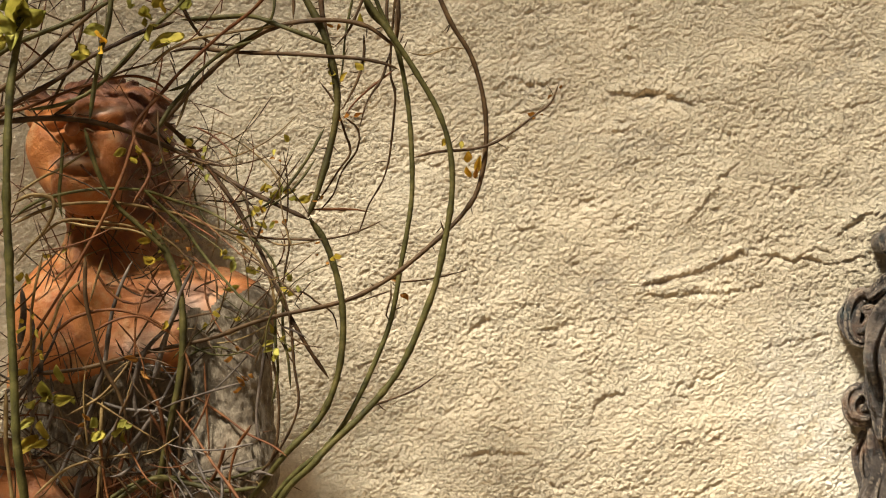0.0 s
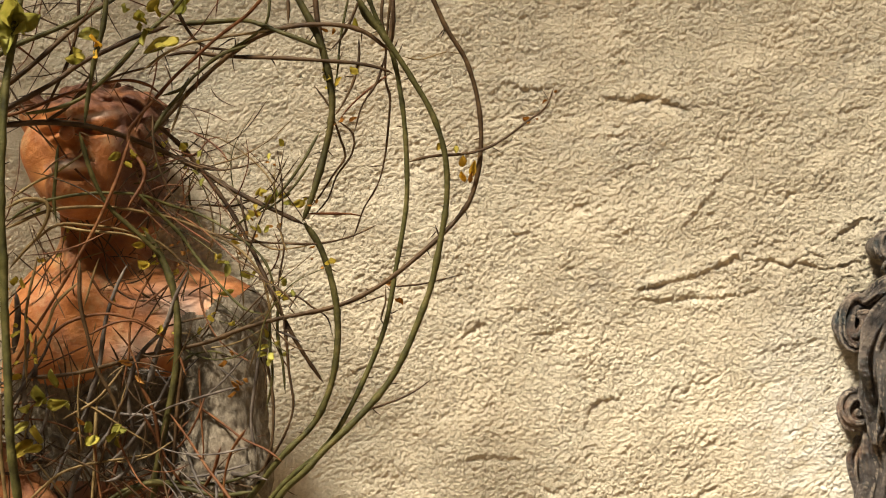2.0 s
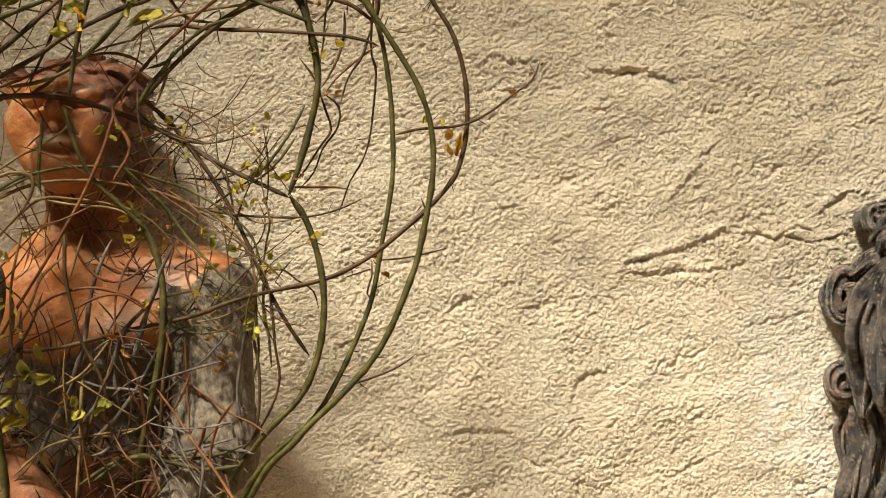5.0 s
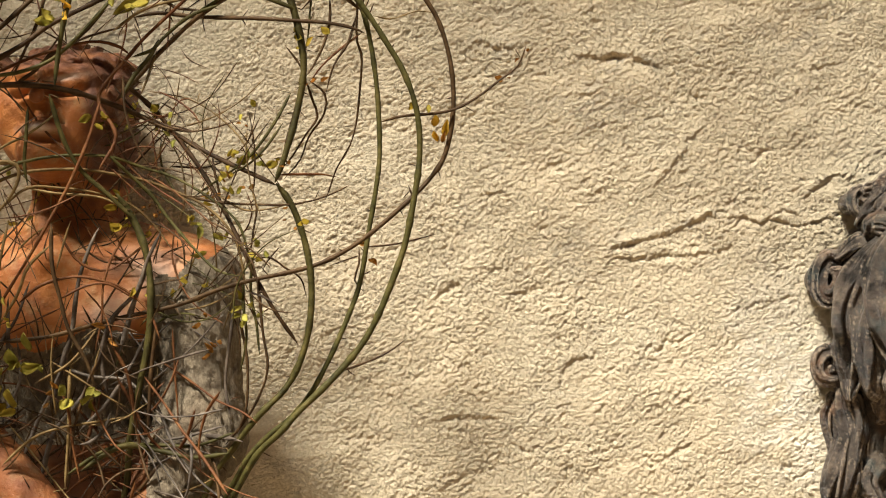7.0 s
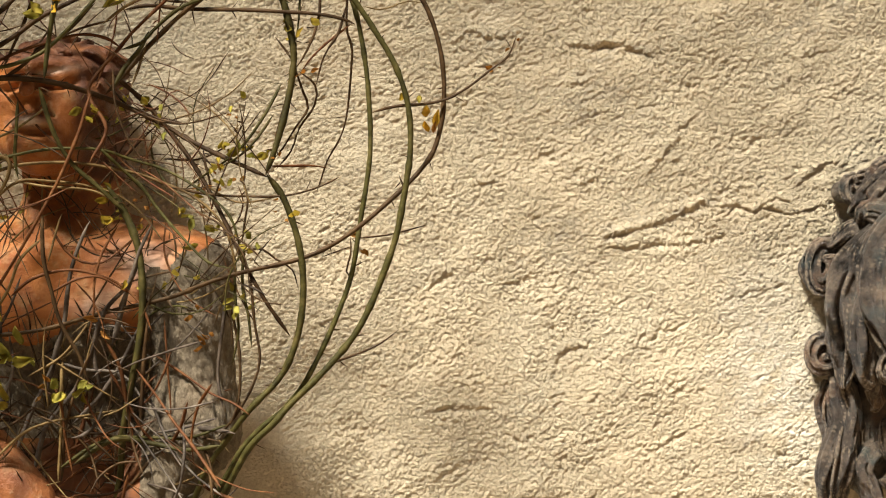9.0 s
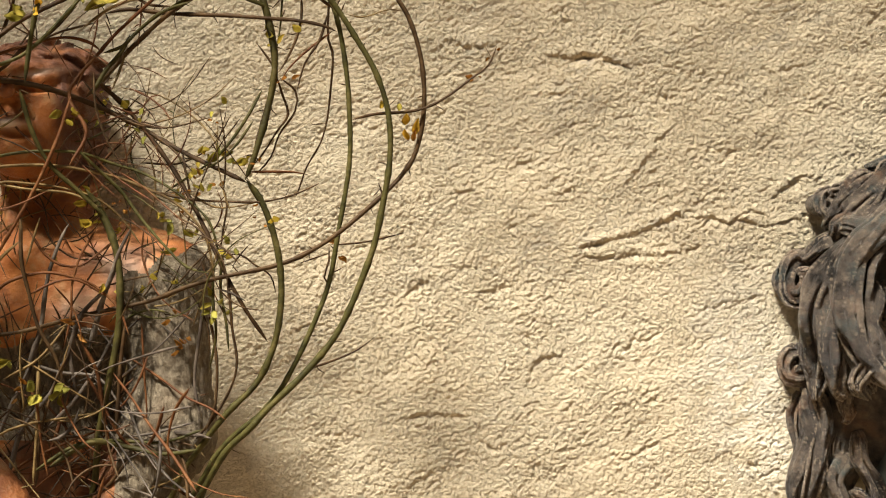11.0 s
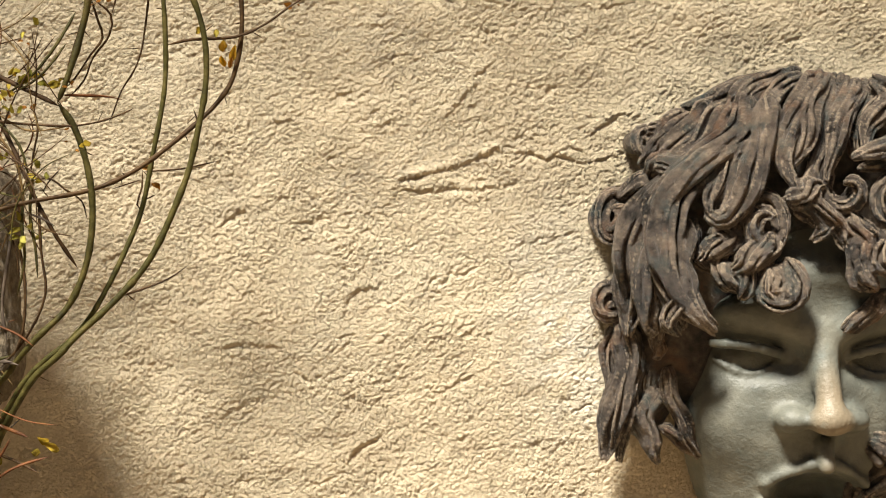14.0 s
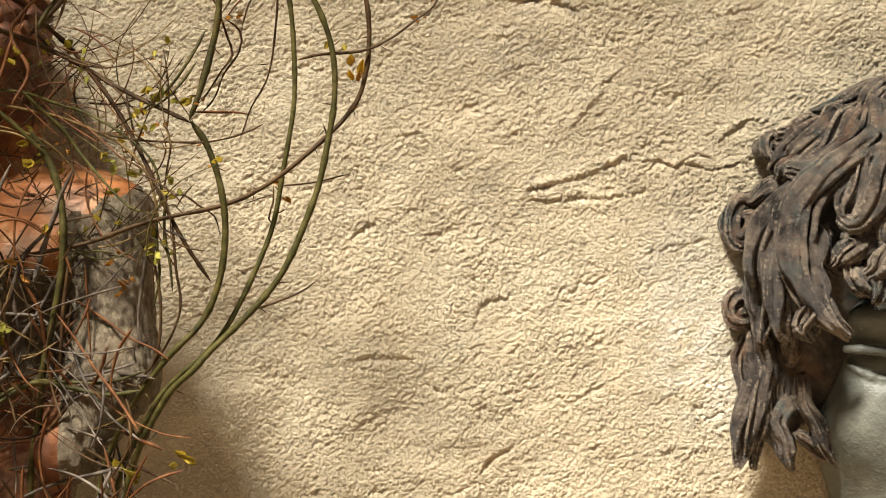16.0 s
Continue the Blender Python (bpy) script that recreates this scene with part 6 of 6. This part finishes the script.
def briar():
    """Thin arching shoots between the head, the shoulder and the loops."""
    g = random.Random(33)
    for n in range(104):
        x, z, y = g.uniform(-0.34, -0.14), g.uniform(0.50, 0.70), -g.uniform(0.12, 0.17)
        a, long, bend = g.uniform(-1.1, 1.1) + g.choice((0, math.pi / 2)), g.uniform(0.04, 0.13), g.uniform(-0.9, 0.9)
        p = [(x + long * t * math.cos(a + bend * t), y - 0.01 * t, z + long * t * math.sin(a + bend * t)) for t in (-0.5, -0.2, 0.15, 0.5)]
        mat = g.choice((GREEN_BARK, BROWN_BARK, RUSSET_BARK, TAN_BARK, BROWN_BARK))
        _, line = stem(out(p), g.uniform(0.0012, 0.0026), mat, "twig", 0.25, 0.5, 0.0022)
        if n % 2:
            spurs(line, 2, 0.009, mat, 200 + n)
        if n % 3 == 0:
            leaves(tuple(line[-1]), g.choice(("yellow", "yellow", "dry", "green")), g.randrange(2, 4), g.uniform(0.4, 0.7), 1.0, n)


briar()
# leaves, buds and dry flowers
for place, kind, count, size in (
    ((-0.3751, -0.2300, 0.8005), "green", 4, 1.9), ((-0.3654, -0.2300, 0.8103), "green", 3, 1.6), ((-0.3800, -0.2300, 0.7810), "petal", 2, 1.0), ((-0.3706, -0.2350, 0.7877), "green", 4, 1.8), ((-0.3612, -0.2200, 0.8042), "yellow", 3, 1.3), ((-0.2608, -0.1900, 0.8053), "green", 3, 1.1), ((-0.3149, -0.2000, 0.4416), "dry", 3, 0.8), ((-0.3328, -0.2100, 0.4771), "green", 2, 1.0), ((-0.2424, -0.1860, 0.5354), "yellow", 2, 0.6), ((-0.1471, -0.1280, 0.5669), "yellow", 3, 0.7), ((-0.1882, -0.1400, 0.5388), "yellow", 2, 0.6), ((-0.2287, -0.1760, 0.5929), "dry", 3, 0.6), ((-0.1696, -0.1360, 0.6253), "dry", 3, 0.6),
    ((-0.2718, -0.1900, 0.8103), "green", 4, 1.0), ((-0.2524, -0.1860, 0.8148), "yellow", 3, 1.1), ((-0.2369, -0.1600, 0.7988), "green", 2, 1.5), ((-0.2308, -0.1600, 0.8191), "green", 3, 0.9),
    ((-0.2923, -0.2100, 0.7881), "green", 1, 1.0), ((-0.3034, -0.2140, 0.7729), "green", 2, 1.6), ((-0.2942, -0.2160, 0.7756), "petal", 3, 0.7),
    ((-0.1573, -0.1300, 0.6460), "yellow", 6, 0.6), ((-0.1429, -0.1280, 0.6461), "green", 3, 0.75), ((-0.1698, -0.1340, 0.6428), "yellow", 4, 0.7), ((-0.1292, -0.1240, 0.6431), "yellow", 4, 0.7), ((-0.1174, -0.1220, 0.6499), "dry", 2, 0.6),
    ((0.0237, -0.0980, 0.6743), "petal", 3, 0.75), ((0.0237, -0.0980, 0.6679), "dry", 1, 0.7), ((0.0921, -0.0900, 0.7264), "dry", 3, 0.6), ((0.1066, -0.0860, 0.7490), "dry", 2, 0.5), ((0.0100, -0.1080, 0.7000), "yellow", 2, 0.6),
    ((-0.0337, -0.0980, 0.5637), "dry", 3, 0.8), ((-0.1155, -0.1200, 0.5891), "dry", 2, 0.5), ((-0.0911, -0.1080, 0.7184), "dry", 3, 0.6), ((-0.0964, -0.1080, 0.7603), "yellow", 4, 0.7), ((-0.0807, -0.1060, 0.7673), "yellow", 2, 0.6), ((-0.0986, -0.1060, 0.8040), "dry", 2, 0.6), ((-0.0739, -0.1060, 0.8040), "green", 1, 0.7),
    ((-0.2677, -0.2000, 0.6775), "yellow", 5, 0.6), ((-0.2593, -0.1900, 0.5905), "yellow", 3, 0.8), ((-0.1750, -0.1340, 0.6083), "dry", 4, 0.6), ((-0.1409, -0.1280, 0.5705), "green", 3, 0.7), ((-0.1773, -0.1360, 0.5747), "green", 3, 0.7),
    ((-0.1521, -0.1300, 0.5126), "green", 4, 0.8), ((-0.1479, -0.1300, 0.5022), "green", 3, 0.8), ((-0.1810, -0.1400, 0.4745), "dry", 4, 0.8),
    ((-0.3451, -0.2100, 0.4721), "green", 4, 1.2), ((-0.3556, -0.2140, 0.4586), "green", 2, 1.1), ((-0.3517, -0.2140, 0.4404), "yellow", 3, 1.35), ((-0.2727, -0.2000, 0.4426), "green", 3, 1.0), ((-0.2943, -0.2040, 0.4444), "green", 3, 0.9),
    ((-0.3579, -0.2080, 0.5016), "yellow", 4, 0.6), ((-0.3618, -0.2080, 0.5338), "yellow", 4, 0.7), ((-0.3732, -0.2100, 0.5758), "yellow", 3, 0.7), ((-0.2622, -0.1940, 0.4958), "dry", 2, 0.9), ((-0.1269, -0.1200, 0.3196), "yellow", 3, 0.8), ((-0.1779, -0.1300, 0.3057), "yellow", 4, 0.9),
):
    leaves(out([place])[0], kind, count, size, 1.0 + 0.5 * count / 3)


def shade_growth():
    """Unseen growth added above and beside the view: arching shoots and one mass of small leaves that shades the figure
    and upper wall.
    """
    g = random.Random(4)
    for n in range(26):
        x, z = g.uniform(-1.1, -0.62), g.uniform(0.93, 1.0)
        y = -g.uniform(0.12, 0.55)
        stem([(x, y, z), (x - g.uniform(-0.1, 0.2), y - 0.04, z + 0.15), (x - g.uniform(-0.15, 0.3), y - g.uniform(0, 0.15), z + 0.35)], 0.004, GREEN_BARK, end=0.5)
    one = LEAVES["green"][0]
    base = np.array([v.co for v in one.vertices])
    quads = np.array([p.vertices[:] for p in one.polygons if len(p.vertices) == 4])
    verts, faces = [], []
    for n in range(1150):
        if n % 8 == 1:
            p = Vector((g.uniform(-0.50, -0.37), -0.12, g.uniform(0.46, 0.62)))
        elif n % 2:
            p = Vector((g.uniform(-0.54, -0.31), -0.12, g.choice((g.uniform(0.66, 0.84), g.uniform(0.70, 0.92), g.uniform(0.66, 0.90)))))
        else:
            p = Vector((-0.52 + 0.75 * g.random() ** 1.5, -0.01, g.uniform(0.76, 1.0)))
        p += SUN_FROM * g.uniform(max(0.45, (0.93 - p.z) / SUN_FROM.z), 1.15)
        x, y, z = p.x + g.gauss(0, 0.03), p.y + g.gauss(0, 0.03), max(0.93, p.z)
        m = (Matrix.Translation((x, y, z)) @ Euler([g.uniform(0, 6.28) for _ in range(3)]).to_matrix().to_4x4() @ Matrix.Scale(g.uniform(0.9, 1.7), 4))
        faces.append(quads + len(base) * n)
        # these are put left of the view to shade the lower body
        if n >= 740:
            p = Vector((g.uniform(-0.47, -0.30), -0.14, g.uniform(0.26, 0.42))) + SUN_FROM * g.uniform(0.3, 0.6)
            edge = -0.46 * (1.8866 + p.y) / 1.8866 - 0.02
            m.translation = (min(edge, p.x), p.y, p.z)
        verts.append(base @ np.array(m.to_3x3()).T + np.array(m.translation))
    me = mesh_from("foliage", np.vstack(verts) - np.array(ROOT), np.vstack(faces), LEAF)
    tagged(part("foliage", me, SHRUB, "loose mass of small green leaves added out of view for shade"), kind="stuff")


shade_growth()
